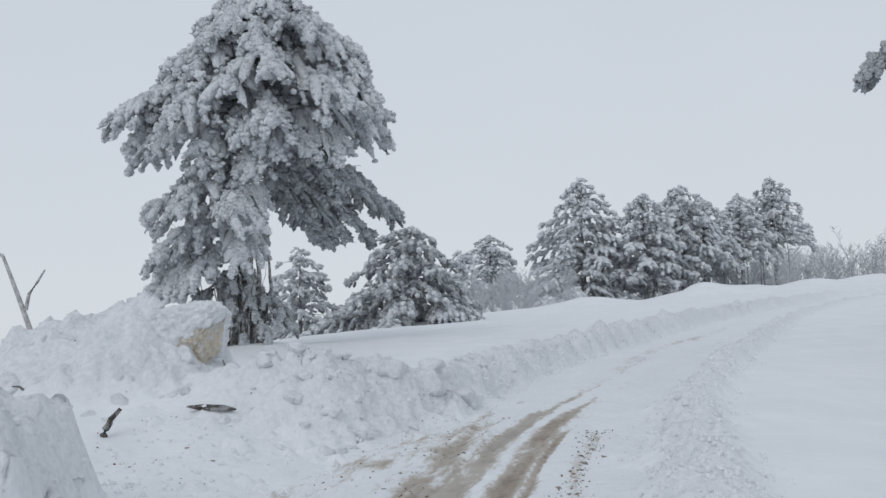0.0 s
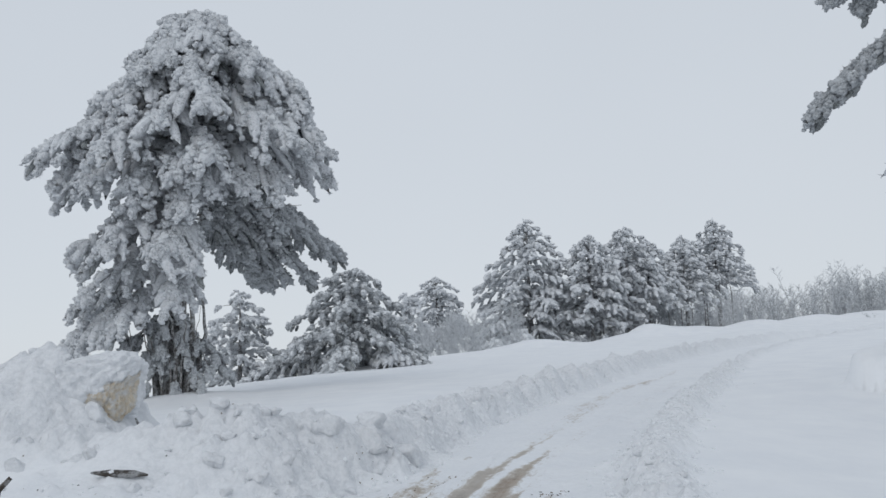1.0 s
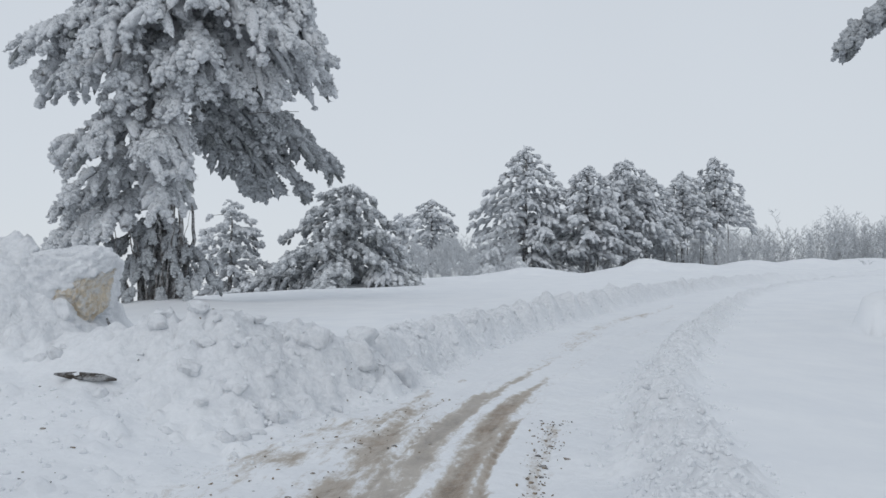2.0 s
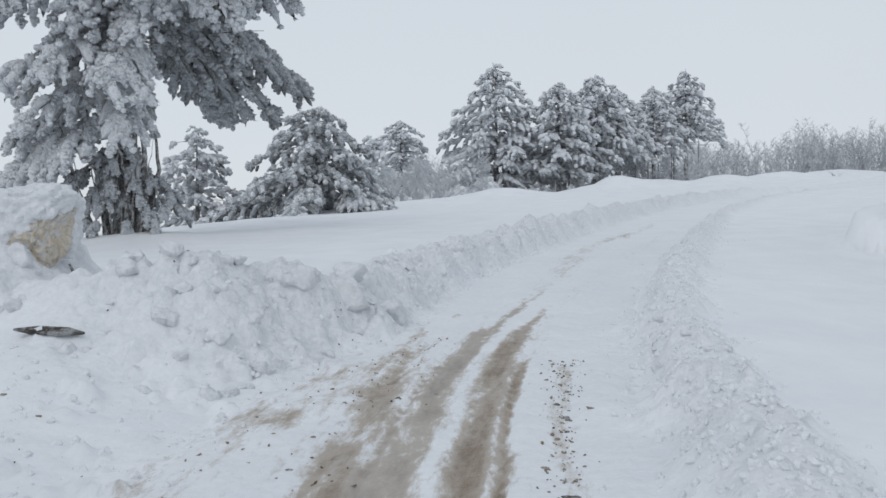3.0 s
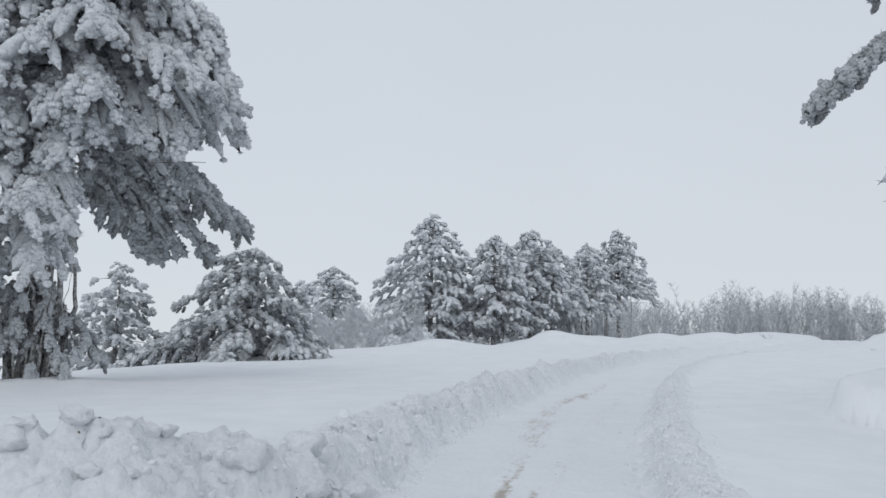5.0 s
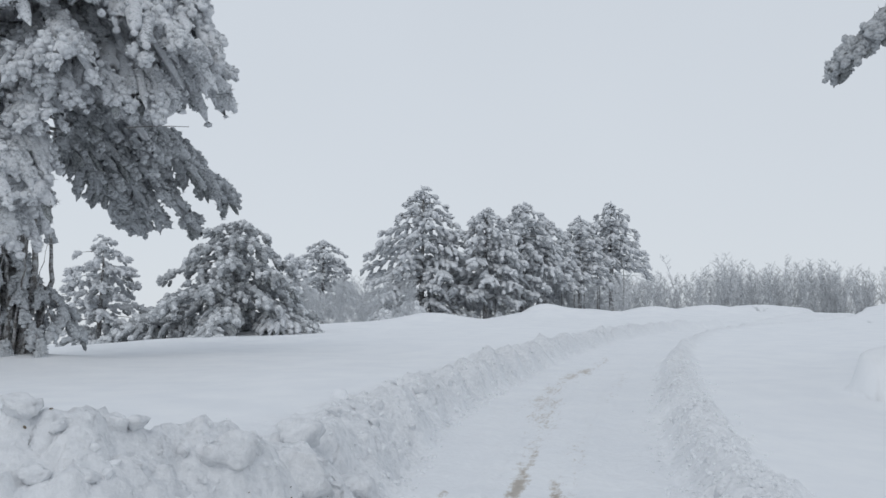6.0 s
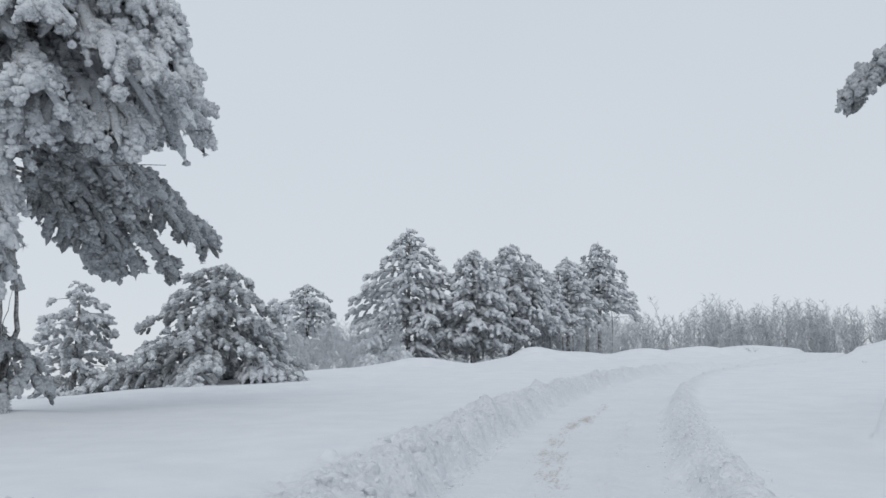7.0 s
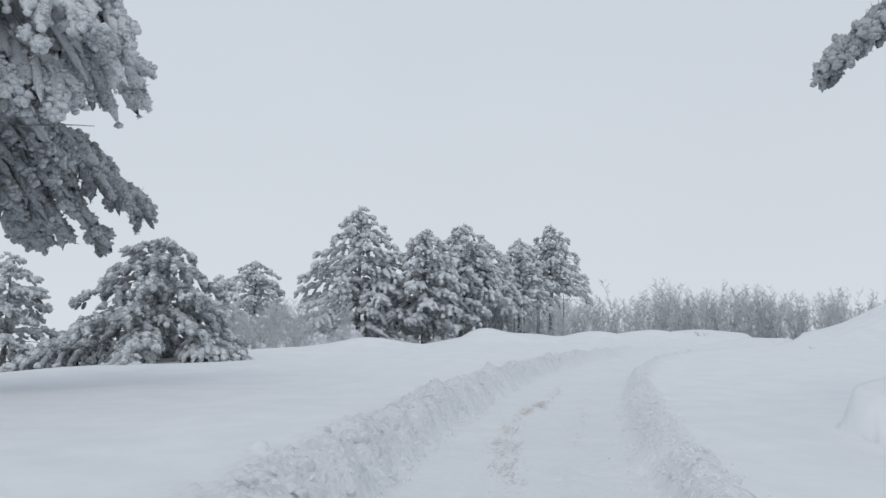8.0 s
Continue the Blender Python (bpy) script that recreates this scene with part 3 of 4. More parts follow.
def bough(tree, root, tip, width, rng, size=0.17, sag=0.35, hang=0.3, dark=0.22, cap=0.12, start=0.22, kinds=FINE, limb=0.05, tight=1.0, gaps=-0.2, coat=None, knob=None):
    """A limb with its pad of rimed shoots: a spine of them along it, side shoots that droop at the edges,
    points of needles in the creases and beneath, and loose snow on its back."""
    root, tip = np.asarray(root, float), np.asarray(tip, float)
    line = limb_points(root, tip, sag, 9)
    arm = mesh_object("limb", *tube(line, np.linspace(limb, limb * 0.3, 9), 5), M_BARK, tree, smooth=True)
    run = tip - root
    length = float(np.linalg.norm(run[:2])) + 1e-6
    ahead = np.array([run[0], run[1], 0]) / length
    side = np.array([-ahead[1], ahead[0], 0])
    reach = float(np.linalg.norm(run))
    knob = knob or 0.68 * size
    tufts, cover = (16, 14) if kinds == FINE else (7, 0)
    stations = max(3, int(reach * (1 - start) / (size * 1.45 * tight)))
    B, O, L, R, D, K = [], [], [], [], [], []

    def shoot(p, way, ln, r, droop, k=0):
        B.append(p)
        O.append(way)
        L.append(ln)
        R.append(r)
        D.append(droop)
        K.append(k)

    slope = run / reach
    for n, s in enumerate(np.linspace(start, 1.0, stations)):
        q = s * 8
        i = min(int(q), 7)
        base = line[i] + (line[i + 1] - line[i]) * (q - i)
        along = (line[i + 1] - line[i]) / np.linalg.norm(line[i + 1] - line[i])
        w = width * (0.35 + 0.65 * math.sin(math.pi * min(1, (s - start) / (1 - start) * 0.8 + 0.12)))
        if lumps(base, 5.2 * size, 3.0) > gaps - 0.25:
            shoot(base - along * size + rng.normal(0, 0.25 * size, 3) + np.array([0, 0, 0.25 * size]), along + rng.normal(0, 0.15, 3), size * rng.uniform(2.6, 3.6), size * rng.uniform(0.95, 1.25), 0.25 * hang)
            if rng.random() < cap:
                shoot(base + np.array([0, 0, 0.95 * size]) - along * size, along + rng.normal(0, 0.1, 3), size * rng.uniform(1.3, 2.0), size * rng.uniform(0.55, 0.8), 0.2 * hang, 2)
        for sign in (-1, 1):
            way = side * sign * rng.uniform(0.45, 1.0) + slope * rng.uniform(0.4, 1.0)
            ln = w * rng.uniform(0.65, 1.2)
            p = base + rng.normal(0, 0.3 * size, 3) - np.array([0, 0, rng.uniform(0, 0.5 * size)])
            thick = lumps(p + way * 0.6 * ln, 5.2 * size, 3.0)
            if thick < gaps:
                continue
            shoot(p, way, max(ln, 2.2 * size), size * rng.uniform(0.75, 1.15) * min(1.3, 0.9 + 0.35 * max(thick, 0)), hang * rng.uniform(0.7, 1.3))
            if rng.random() < 0.35:
                end = p + way / np.linalg.norm(way) * 0.85 * ln - np.array([0, 0, hang * ln**1.4])
                shoot(end, way * 0.5 + np.array([0, 0, -0.9]), size * rng.uniform(1.2, 2.2), size * rng.uniform(0.55, 0.8), 0.0)
            if rng.random() < cap:
                f = rng.uniform(0.35, 0.9)
                shoot(p + way / np.linalg.norm(way) * ln * f + np.array([0, 0, 0.55 * size - hang * (ln * f) ** 1.4]), way, size * rng.uniform(1.0, 1.5), size * rng.uniform(0.5, 0.75), 0.5 * hang, 2)
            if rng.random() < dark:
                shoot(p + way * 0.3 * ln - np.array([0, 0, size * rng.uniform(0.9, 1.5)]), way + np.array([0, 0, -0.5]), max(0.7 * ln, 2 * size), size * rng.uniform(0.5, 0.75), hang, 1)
    # the blunt end
    for _ in range(2):
        shoot(tip - slope * size, slope + rng.normal(0, 0.3, 3), size * rng.uniform(2.0, 3.0), size * rng.uniform(0.7, 1.0), hang)
    B, O, L, R, D, K = np.array(B), np.array(O), np.array(L), np.array(R), np.array(D), np.array(K)
    tip_v, tip_w = [], []
    # coarse boughs get paler needles, which stand in for haze far off
    for k, (name, mat) in enumerate((("foliage", coat or M_RIME), ("needles", M_NEEDLE if kinds == FINE else M_THIN_SHADE), ("snow_load", M_CAP))):
        m = K == k
        if not m.any():
            if k != 1:
                continue
            v, f = np.zeros((0, 3)), np.zeros((0, 3), int)
        else:
            p, ways, depth, quads = fingers(B[m], O[m], L[m], R[m], D[m], *kinds, knob, 0.35 if k == 2 else 1.0)
            v, f = p.reshape(-1, 3), np.concatenate([quads[:, [0, 1, 2]], quads[:, [0, 2, 3]]])
        if k == 0 and tufts:
            w, deep = ways.reshape(-1, 3), depth.ravel()
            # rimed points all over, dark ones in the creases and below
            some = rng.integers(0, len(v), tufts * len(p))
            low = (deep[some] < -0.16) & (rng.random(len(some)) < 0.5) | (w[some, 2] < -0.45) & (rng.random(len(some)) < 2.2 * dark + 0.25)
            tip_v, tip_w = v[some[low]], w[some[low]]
            tv, tf = needle_tips(v[some[~low]], w[some[~low]], 0.85 * knob, 0.12 * knob, rng)
            v, f = np.concatenate([v, tv]), np.concatenate([f, tf + len(v)])
            if cover:
                some = rng.integers(0, len(deep), cover * len(p))
                some = some[w[some, 2] > -0.75]
                at = p.reshape(-1, 3)[some]
                tv, tf = round_knobs(at, w[some], knob * (0.8 + 0.3 * noise3(at, 4 * knob, 5)) * (0.38 + 0.72 * rng.random(len(some)) ** 1.8), rng)
                v, f = np.concatenate([v, tv]), np.concatenate([f, tf + len(v)])
        if k == 2 and cover:
            some = rng.integers(0, len(v), 9 * len(p))
            tv, tf = round_knobs(v[some], ways.reshape(-1, 3)[some], knob * rng.uniform(0.4, 0.85, len(some)), rng)
            v, f = np.concatenate([v, tv]), np.concatenate([f, tf + len(v)])
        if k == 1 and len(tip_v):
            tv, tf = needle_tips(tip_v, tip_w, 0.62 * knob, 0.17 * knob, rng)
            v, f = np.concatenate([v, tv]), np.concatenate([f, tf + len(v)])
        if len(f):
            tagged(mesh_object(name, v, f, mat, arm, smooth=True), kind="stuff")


def trunk(tree, height, radius, lean=(0, 0), name="trunk", root=(0, 0, 0), rng=None, bend=0.15, mat=None):
    z = np.linspace(-0.4, height, 14)
    rng = rng or np.random.default_rng(1)
    wob = np.cumsum(rng.normal(0, bend / 6, (14, 2)), axis=0)
    t = np.clip(z / height, 0, 1)
    pts = np.stack([root[0] + lean[0] * t + wob[:, 0] * t, root[1] + lean[1] * t + wob[:, 1] * t, root[2] + z], -1)
    r = radius * (1 - 0.88 * t) + radius * 0.45 * np.exp(-np.maximum(z, 0) / 0.35)
    mesh_object(name, *tube(pts, r, 10), mat or M_BARK, tree, smooth=True)
    return pts


# the great pine beside the road: outline radii over height, to its two sides
def great_pine(place):
    tree = thing("snow_pine", place, "tall old pine with drooping boughs loaded with rime and snow", "pine tree")
    rng = np.random.default_rng(21)
    trunk(tree, 11.7, 0.31, (0.7, 0.0), rng=rng)
    for x, y, h, r in ((0.45, -0.2, 4.2, 0.13), (-0.5, 0.2, 3.8, 0.12), (0.15, -0.45, 3.2, 0.09), (0.6, 0.1, 3.6, 0.1), (-0.85, -0.3, 3.0, 0.09), (0.3, -0.5, 3.0, 0.04), (-0.2, -0.55, 2.8, 0.035), (-0.4, -0.4, 2.5, 0.04), (0.5, -0.4, 2.6, 0.03), (-0.65, -0.45, 2.4, 0.035), (0.05, -0.6, 3.3, 0.03)):
        trunk(tree, h, r, (x * 0.9, y * 0.5), "stem", (x, y, 0), rng, 0.5)
    zs = [3.2, 4.0, 5.0, 5.6, 6.0, 6.5, 7.3, 8.1, 9.0, 10.0, 11.0, 11.8]
    to_left = [3.0, 3.0, 2.5, 1.7, 3.0, 4.45, 4.15, 3.3, 2.5, 2.0, 1.1, 0.3]
    to_right = [3.2, 4.2, 3.6, 3.0, 3.2, 4.0, 4.65, 4.4, 3.8, 2.8, 1.6, 0.4]
    turn = 0.0
    for zt in np.linspace(11.6, 5.9, 50):
        turn += 137.5
        a = radians(turn + rng.uniform(-15, 15))
        c = math.cos(a)
        rad = np.interp(zt, zs, to_right) if c > 0 else np.interp(zt, zs, to_left)
        rad = (rad * abs(c) + 0.72 * 0.5 * (np.interp(zt, zs, to_right) + np.interp(zt, zs, to_left)) * (1 - abs(c))) * rng.uniform(0.86, 1.0)
        z0 = min(11.6, zt + 0.3 + rng.uniform(0.3, 0.55) * rad)
        axis = 0.06 * zt
        bough(tree, (axis, 0, z0), (axis + rad * c, rad * math.sin(a), zt), 0.45 + 0.22 * rad, rng, 0.185, 0.3, 0.65, 0.06, 0.16, gaps=-0.42)
    # the lower skirt, open towards the road on one side
    for x, y, zt, z0, w in ((-2.4, -0.6, 3.8, 5.6, 0.75), (-2.2, -1.7, 4.3, 5.9, 0.9), (-1.2, -2.5, 4.3, 6.0, 1.0), (0.3, -2.7, 3.9, 5.9, 0.95), (1.1, -2.2, 3.6, 5.6, 0.8), (-2.5, -0.9, 2.6, 4.4, 0.85), (-1.9, -2.0, 2.9, 4.6, 0.9), (0.5, -2.0, 2.7, 4.5, 0.85), (-3.0, -0.3, 1.6, 3.2, 0.8), (-2.6, -1.2, 1.6, 3.2, 0.8), (-2.6, 0.8, 2.8, 4.6, 0.8), (-2.3, 1.6, 3.6, 5.2, 0.9), (-0.6, -2.3, 5.4, 6.9, 0.9), (1.6, -2.2, 5.8, 7.5, 0.85), (2.5, -1.6, 6.1, 7.7, 0.85), (0.7, -2.5, 6.3, 7.9, 0.9), (3.1, -0.9, 6.1, 7.5, 0.75), (-1.9, -2.2, 6.1, 7.7, 0.85), (0.9, -2.3, 5.3, 6.8, 0.8), (-0.2, 1.9, 3.4, 5.0, 0.9), (-1.3, -1.6, 1.9, 3.4, 0.7)):
        bough(tree, (0.06 * z0, 0, z0), (x, y, zt), w, rng, 0.175, 0.3, 0.75, 0.06, 0.16, gaps=-0.42)
    # the bough over the slope, shaded by its coat's colour, bare dark needles below
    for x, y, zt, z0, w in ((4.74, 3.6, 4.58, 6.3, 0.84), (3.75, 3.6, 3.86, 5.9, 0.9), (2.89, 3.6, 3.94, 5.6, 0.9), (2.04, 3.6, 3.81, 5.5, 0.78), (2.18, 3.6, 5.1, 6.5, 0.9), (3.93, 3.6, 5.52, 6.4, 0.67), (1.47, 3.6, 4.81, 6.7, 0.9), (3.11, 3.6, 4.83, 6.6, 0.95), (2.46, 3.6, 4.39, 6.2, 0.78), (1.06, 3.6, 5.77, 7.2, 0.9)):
        bough(tree, (0.35, 0.6, z0), (x, y, zt), w, rng, 0.18, 0.45, 0.75, 0.25, 0.02, gaps=-0.35, coat=M_THIN_SHADE)
    # pads that stand out above it
    for x, y, zt, z0, w in ((4.55, 3.0, 8.1, 9.4, 0.7), (3.6, 3.2, 7.3, 8.9, 0.7), (3.0, 2.2, 6.9, 8.5, 0.7), (4.1, 2.1, 7.7, 9.0, 0.65)):
        bough(tree, (0.5, 0.3, z0), (x, y, zt), w, rng, 0.17, 0.3, 0.65, 0.12)
    # hanging foot of the skirt about the trunk, in the same darker coat
    for x, y, zt, z0, w in ((-0.9, -0.7, 0.3, 2.4, 0.45), (-1.9, -1.0, 0.5, 2.3, 0.6), (-2.4, -0.5, 0.4, 2.2, 0.6), (1.2, -0.5, 0.6, 2.2, 0.4), (0.55, -0.75, 0.9, 2.6, 0.3), (-0.15, -0.8, 1.3, 2.8, 0.3), (0.2, -0.7, 0.2, 1.4, 0.25), (0.95, -0.8, 0.2, 1.7, 0.35), (-0.6, -0.9, 0.2, 1.9, 0.35), (1.6, -0.4, 0.6, 1.9, 0.4), (1.6, 0.3, 0.6, 1.9, 0.45), (-1.5, -0.3, 0.8, 2.3, 0.5), (0.6, 0.7, 0.9, 2.6, 0.5), (-0.5, 0.8, 0.8, 2.8, 0.5)):
        bough(tree, (0.1 * x, 0.1 * y, z0), (x, y, zt), w, rng, 0.12, 0.25, 0.7, 0.5, 0.0, tight=1.6, gaps=-0.1, coat=M_THIN_SHADE)
    mesh_object("twig", *tube(limb_points((2.4, 0.2, 5.55), (3.95, 0.0, 5.62), 0.03, 5), np.linspace(0.022, 0.008, 5), 5), M_BARK, tree, smooth=True)
    return tree


def pine(place, height, shape, label, seed, boughs=22, size=0.3, bare=0.18, dark=0.3, cap=0.15, hang=0.35, kinds=FINE, turn0=0.0, name="pine_tree", tight=1.0, lean=(0, 0), drop=0.2, group="", gaps=-0.4, coat=None):
    """shape: (share of height, radius) pairs of the outline."""
    tree = thing(name, place, label, "pine tree", group)
    rng = np.random.default_rng(seed)
    trunk(tree, height * 0.97, 0.02 * height + 0.03, lean, rng=rng)
    hs, rs = zip(*shape)
    turn = turn0
    for f in np.linspace(0.97, bare, boughs):
        turn += 137.5 + rng.uniform(-14, 14)
        a = radians(turn)
        rad = float(np.interp(f, hs, rs)) * rng.uniform(0.78, 1.05)
        zt = f * height
        ax, ay = lean[0] * f, lean[1] * f
        z0 = min(height * 0.985, zt + drop * rad + 0.1)
        bough(tree, (ax, ay, z0), (ax + rad * math.cos(a), ay + rad * math.sin(a), zt), 0.2 * height / 10 + 0.26 * rad, rng, size * min(1.0, 0.55 + 2.2 * (1 - f)), 0.08 * rad, hang, dark, cap, 0.15, kinds, 0.012 * height * 0.4, tight, gaps, coat)
    P = np.array([(lean[0], lean[1], height * z) for z in (0.9, 0.95)])
    p, ways, depth, quads = fingers(P, np.array([(0, 0, 1.0)] * 2) + rng.normal(0, 0.12, (2, 3)), np.array([0.085, 0.06]) * height, np.array([0.6, 0.38]) * size, np.zeros(2), *kinds, 0.75 * size)
    tagged(mesh_object("leader", p.reshape(-1, 3), quads, M_RIME, tree, smooth=True), kind="stuff")
    return tree


great_pine((-6.5, 29.0, ground_at(-6.5, 29.0) + 0.02))

CONE = ((0.0, 3.0), (0.2, 3.3), (0.45, 2.75), (0.7, 1.95), (0.88, 1.0), (1.0, 0.2))
TUFTED = ((0.2, 2.6), (0.35, 2.9), (0.55, 2.4), (0.75, 1.7), (0.9, 0.9), (1.0, 0.2))


def wide(shape, k):
    return tuple((a, b * k) for a, b in shape)


def dead_branches(tree, height, count, reach, seed):
    """Bare frosted branches low on a trunk, each with a few twigs."""
    rng = np.random.default_rng(seed)
    for k in range(count):
        z, a = height * rng.uniform(0.2, 1.0), radians(137.5 * k + rng.uniform(-20, 20))
        ln = reach * rng.uniform(0.5, 1.0)
        way = np.array([math.cos(a), math.sin(a), rng.uniform(-0.15, 0.3)])
        pieces = [tube(limb_points((0, 0, z), way * ln + (0, 0, z), -0.06 * ln, 5), np.linspace(0.05, 0.02, 5), 4)]
        for f in (0.4, 0.6, 0.8):
            p = way * ln * f + (0, 0, z)
            pieces.append(tube(limb_points(p, p + (way + rng.normal(0, 0.7, 3)) * 0.35 * ln, 0.0, 3), (0.025, 0.02, 0.012), 4))
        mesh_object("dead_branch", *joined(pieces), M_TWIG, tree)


# the stand of pines where the road bends away
STAND = (
    (14.2, 92.5, 12.9, wide(CONE, 2.0), 31, 32, 0.06, 17.2),
    (20.2, 90.8, 10.6, wide(TUFTED, 1.85), 32, 26, 0.2, 14.95),
    (24.6, 93.0, 11.4, wide(TUFTED, 1.7), 33, 24, 0.3, 16.0),
    (27.6, 95.5, 10.6, wide(TUFTED, 1.65), 34, 22, 0.3, 15.0),
    (32.6, 98.5, 10.6, wide(TUFTED, 1.45), 35, 20, 0.36, 15.7),
    (37.4, 101.5, 12.4, wide(TUFTED, 1.75), 36, 24, 0.42, 17.9),
    (29.6, 104.0, 9.6, wide(TUFTED, 1.2), 37, 16, 0.34, 14.0),
    (22.8, 99.0, 9.0, wide(TUFTED, 1.2), 38, 16, 0.3, 12.5),
)
for x, y, h, shape, seed, nb, bare, top in STAND:
    gz = ground_at(x, y)
    tree = pine((x, y, gz), top - gz, shape, "frosted pine in a stand at the bend of the road", seed, nb * 2, 0.27, bare, 0.4, 0.25, 0.35, PLAIN, seed * 40.0, tight=1.7, drop=0.08, group="pines at the bend", gaps=-0.5)
    dead_branches(tree, bare * (top - gz) + 1.5, 14 if bare > 0.09 else 6, 2.6, seed)
for x, y, h in ((30.2, 97.6, 5.2), (31.4, 96.9, 5.6), (33.4, 99.4, 6.0), (34.4, 98.0, 5.0), (35.6, 100.6, 6.2), (36.4, 99.0, 5.2), (38.6, 101.0, 5.6), (25.8, 96.0, 6.0), (22.0, 94.0, 5.0)):
    stem = thing("bare_pine", (x, y, ground_at(x, y)), "slender bare pine between the frosted pines", "pine tree", "bare pines at the bend")
    trunk(stem, h + 1.5, 0.11, (0.1, 0), rng=np.random.default_rng(int(10 * x)))
    dead_branches(stem, h, 9, 1.3, int(7 * x))
pine((5.0, 98.0, ground_at(5.0, 98.0)), 12.1 - ground_at(5.0, 98.0), ((0.0, 3.4), (0.5, 3.4), (0.75, 3.1), (0.87, 2.4), (0.95, 1.5), (1.0, 0.6)), "round-topped frosted pine far behind the bushes", 41, 46, 0.22, 0.3, 0.25, 0.12, 0.3, PLAIN, tight=1.5, drop=0.12)
pine((1.3, 78.0, ground_at(1.3, 78.0)), 8.6 - ground_at(1.3, 78.0), ((0.0, 2.2), (0.5, 2.1), (0.75, 1.6), (0.9, 0.9), (1.0, 0.3)), "small frosted pine behind the bushes", 42, 16, 0.27, 0.12, 0.4, 0.12, 0.3, PLAIN)
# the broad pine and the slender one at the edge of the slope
pine((-2.6, 51.5, ground_at(-2.6, 51.5) - 0.7), 8.35 - ground_at(-2.6, 51.5), ((0.0, 5.6), (0.15, 5.0), (0.35, 3.7), (0.55, 3.1), (0.78, 2.2), (0.92, 1.3), (1.0, 0.4)), "broad pine with boughs bent low under snow", 43, 38, 0.18, 0.04, 0.6, 0.8, 0.4, FINE, 20, tight=1.9, lean=(0.7, 0), gaps=-0.35, coat=M_THIN_SHADE)
pine((-8.6, 53.0, ground_at(-8.6, 53.0) - 0.3), 7.2 - ground_at(-8.6, 53.0), wide(CONE, 0.92), "slender young pine coated with rime", 44, 33, 0.135, 0.06, 0.3, 0.4, 0.35, FINE, 70, tight=1.6, gaps=-0.25, drop=0.0)


# the pine at the other verge, whose boughs hang into view
def verge_pine(place):
    tree = thing("verge_pine", place, "pine at the verge with long snow-laden boughs", "pine tree")
    rng = np.random.default_rng(51)
    trunk(tree, 13.0, 0.3, (0.3, 0.2), rng=rng)
    gz = place[2]
    ox, oy = place[0], place[1]
    for x, y, z, z0, w in ((10.75, 22.4, 7.6, 11.8, 0.55), (11.0, 22.4, 7.75, 11.5, 0.5), (11.5, 22.2, 10.55, 13.0, 0.22), (12.3, 22.3, 10.4, 12.7, 0.22)):
        bough(tree, (0.2, 0, z0 - gz), (x - ox, y - oy, z - gz), w, rng, 0.16, 0.15, 0.3, 0.3, 0.1, 0.12, tight=0.8, gaps=-0.6, coat=M_THIN_SHADE)
    # crown out of view, added to block sky light over the roadside hollow
    for k, f in enumerate(np.linspace(0.97, 0.4, 26)):
        a = radians(137.5 * k + rng.uniform(-15, 15))
        rad = min(3.3, 6.5 * (1.05 - f)) * rng.uniform(0.8, 1.0)
        bough(tree, (0.2, 0, f * 13 + 0.3), (0.2 + rad * math.cos(a), rad * math.sin(a), f * 13 - 0.3), 0.9, rng, 0.26, 0.2, 0.4, 0.3, 0.15, 0.2, PLAIN)
    return tree


verge_pine((15.3, 20.3, ground_at(15.3, 20.3)))


# ---- bare frosted trees and bushes ----
def spike(a, b, r):
    """A frosted twig: three sides running to a point."""
    a, b = np.asarray(a, float), np.asarray(b, float)
    d = (b - a) / (np.linalg.norm(b - a) + 1e-6)
    s = np.cross(d, (0.3, 0.9, 0.2))
    s /= np.linalg.norm(s)
    w = np.cross(d, s)
    v = np.array([a + r * s, a + r * (-0.5 * s + 0.87 * w), a + r * (-0.5 * s - 0.87 * w), b])
    return v, np.array([(0, 1, 3), (1, 2, 3), (2, 0, 3)])


def twiggy(rng, height, stems, spread, twigs, thick, low=0.03, reach=1.0):
    """Upright stems with rising, forking twigs, all frosted."""
    pieces = []
    for _ in range(stems):
        r0 = rng.normal(0, spread * 0.3, 2)
        out = rng.normal(0, spread * 0.55, 2)
        h = height * rng.uniform(0.72, 1.0)
        p = np.stack([np.array([r0[0] + out[0] * t**1.4, r0[1] + out[1] * t**1.4, h * t - 0.2]) for t in np.linspace(0, 1, 5)])
        p[1:4] += rng.normal(0, 0.015 * height, (3, 3))
        for k in range(4):
            pieces.append(spike(p[k], p[k + 1], thick * (1 - 0.2 * k)))
        for _ in range(twigs):
            t = low + (0.99 - low) * rng.random() ** 0.7
            q = np.array([np.interp(t, np.linspace(0, 1, 5), p[:, k]) for k in range(3)])
            a, ln = rng.uniform(0, 6.283), reach * height * rng.uniform(0.07, 0.2) * (1.1 - 0.5 * t)
            d = np.array([math.cos(a) * 0.75, math.sin(a) * 0.75, rng.uniform(0.3, 1.0)])
            end = q + d * ln
            pieces.append(spike(q, end, 0.55 * thick))
            for f in (0.35, 0.6, 0.85):
                e = d + rng.normal(0, 0.6, 3)
                m = q + d * ln * f
                pieces.append(spike(m, m + e * ln * 0.4, 0.45 * thick))
    return joined(pieces)


def bare_tree(name, place, seed, height, stems, spread, twigs, thick, label, category, group, reach=1.0):
    rng = np.random.default_rng(seed)
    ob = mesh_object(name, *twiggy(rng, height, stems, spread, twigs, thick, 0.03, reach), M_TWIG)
    ob.location = place
    return tagged(ob, label, category, group)


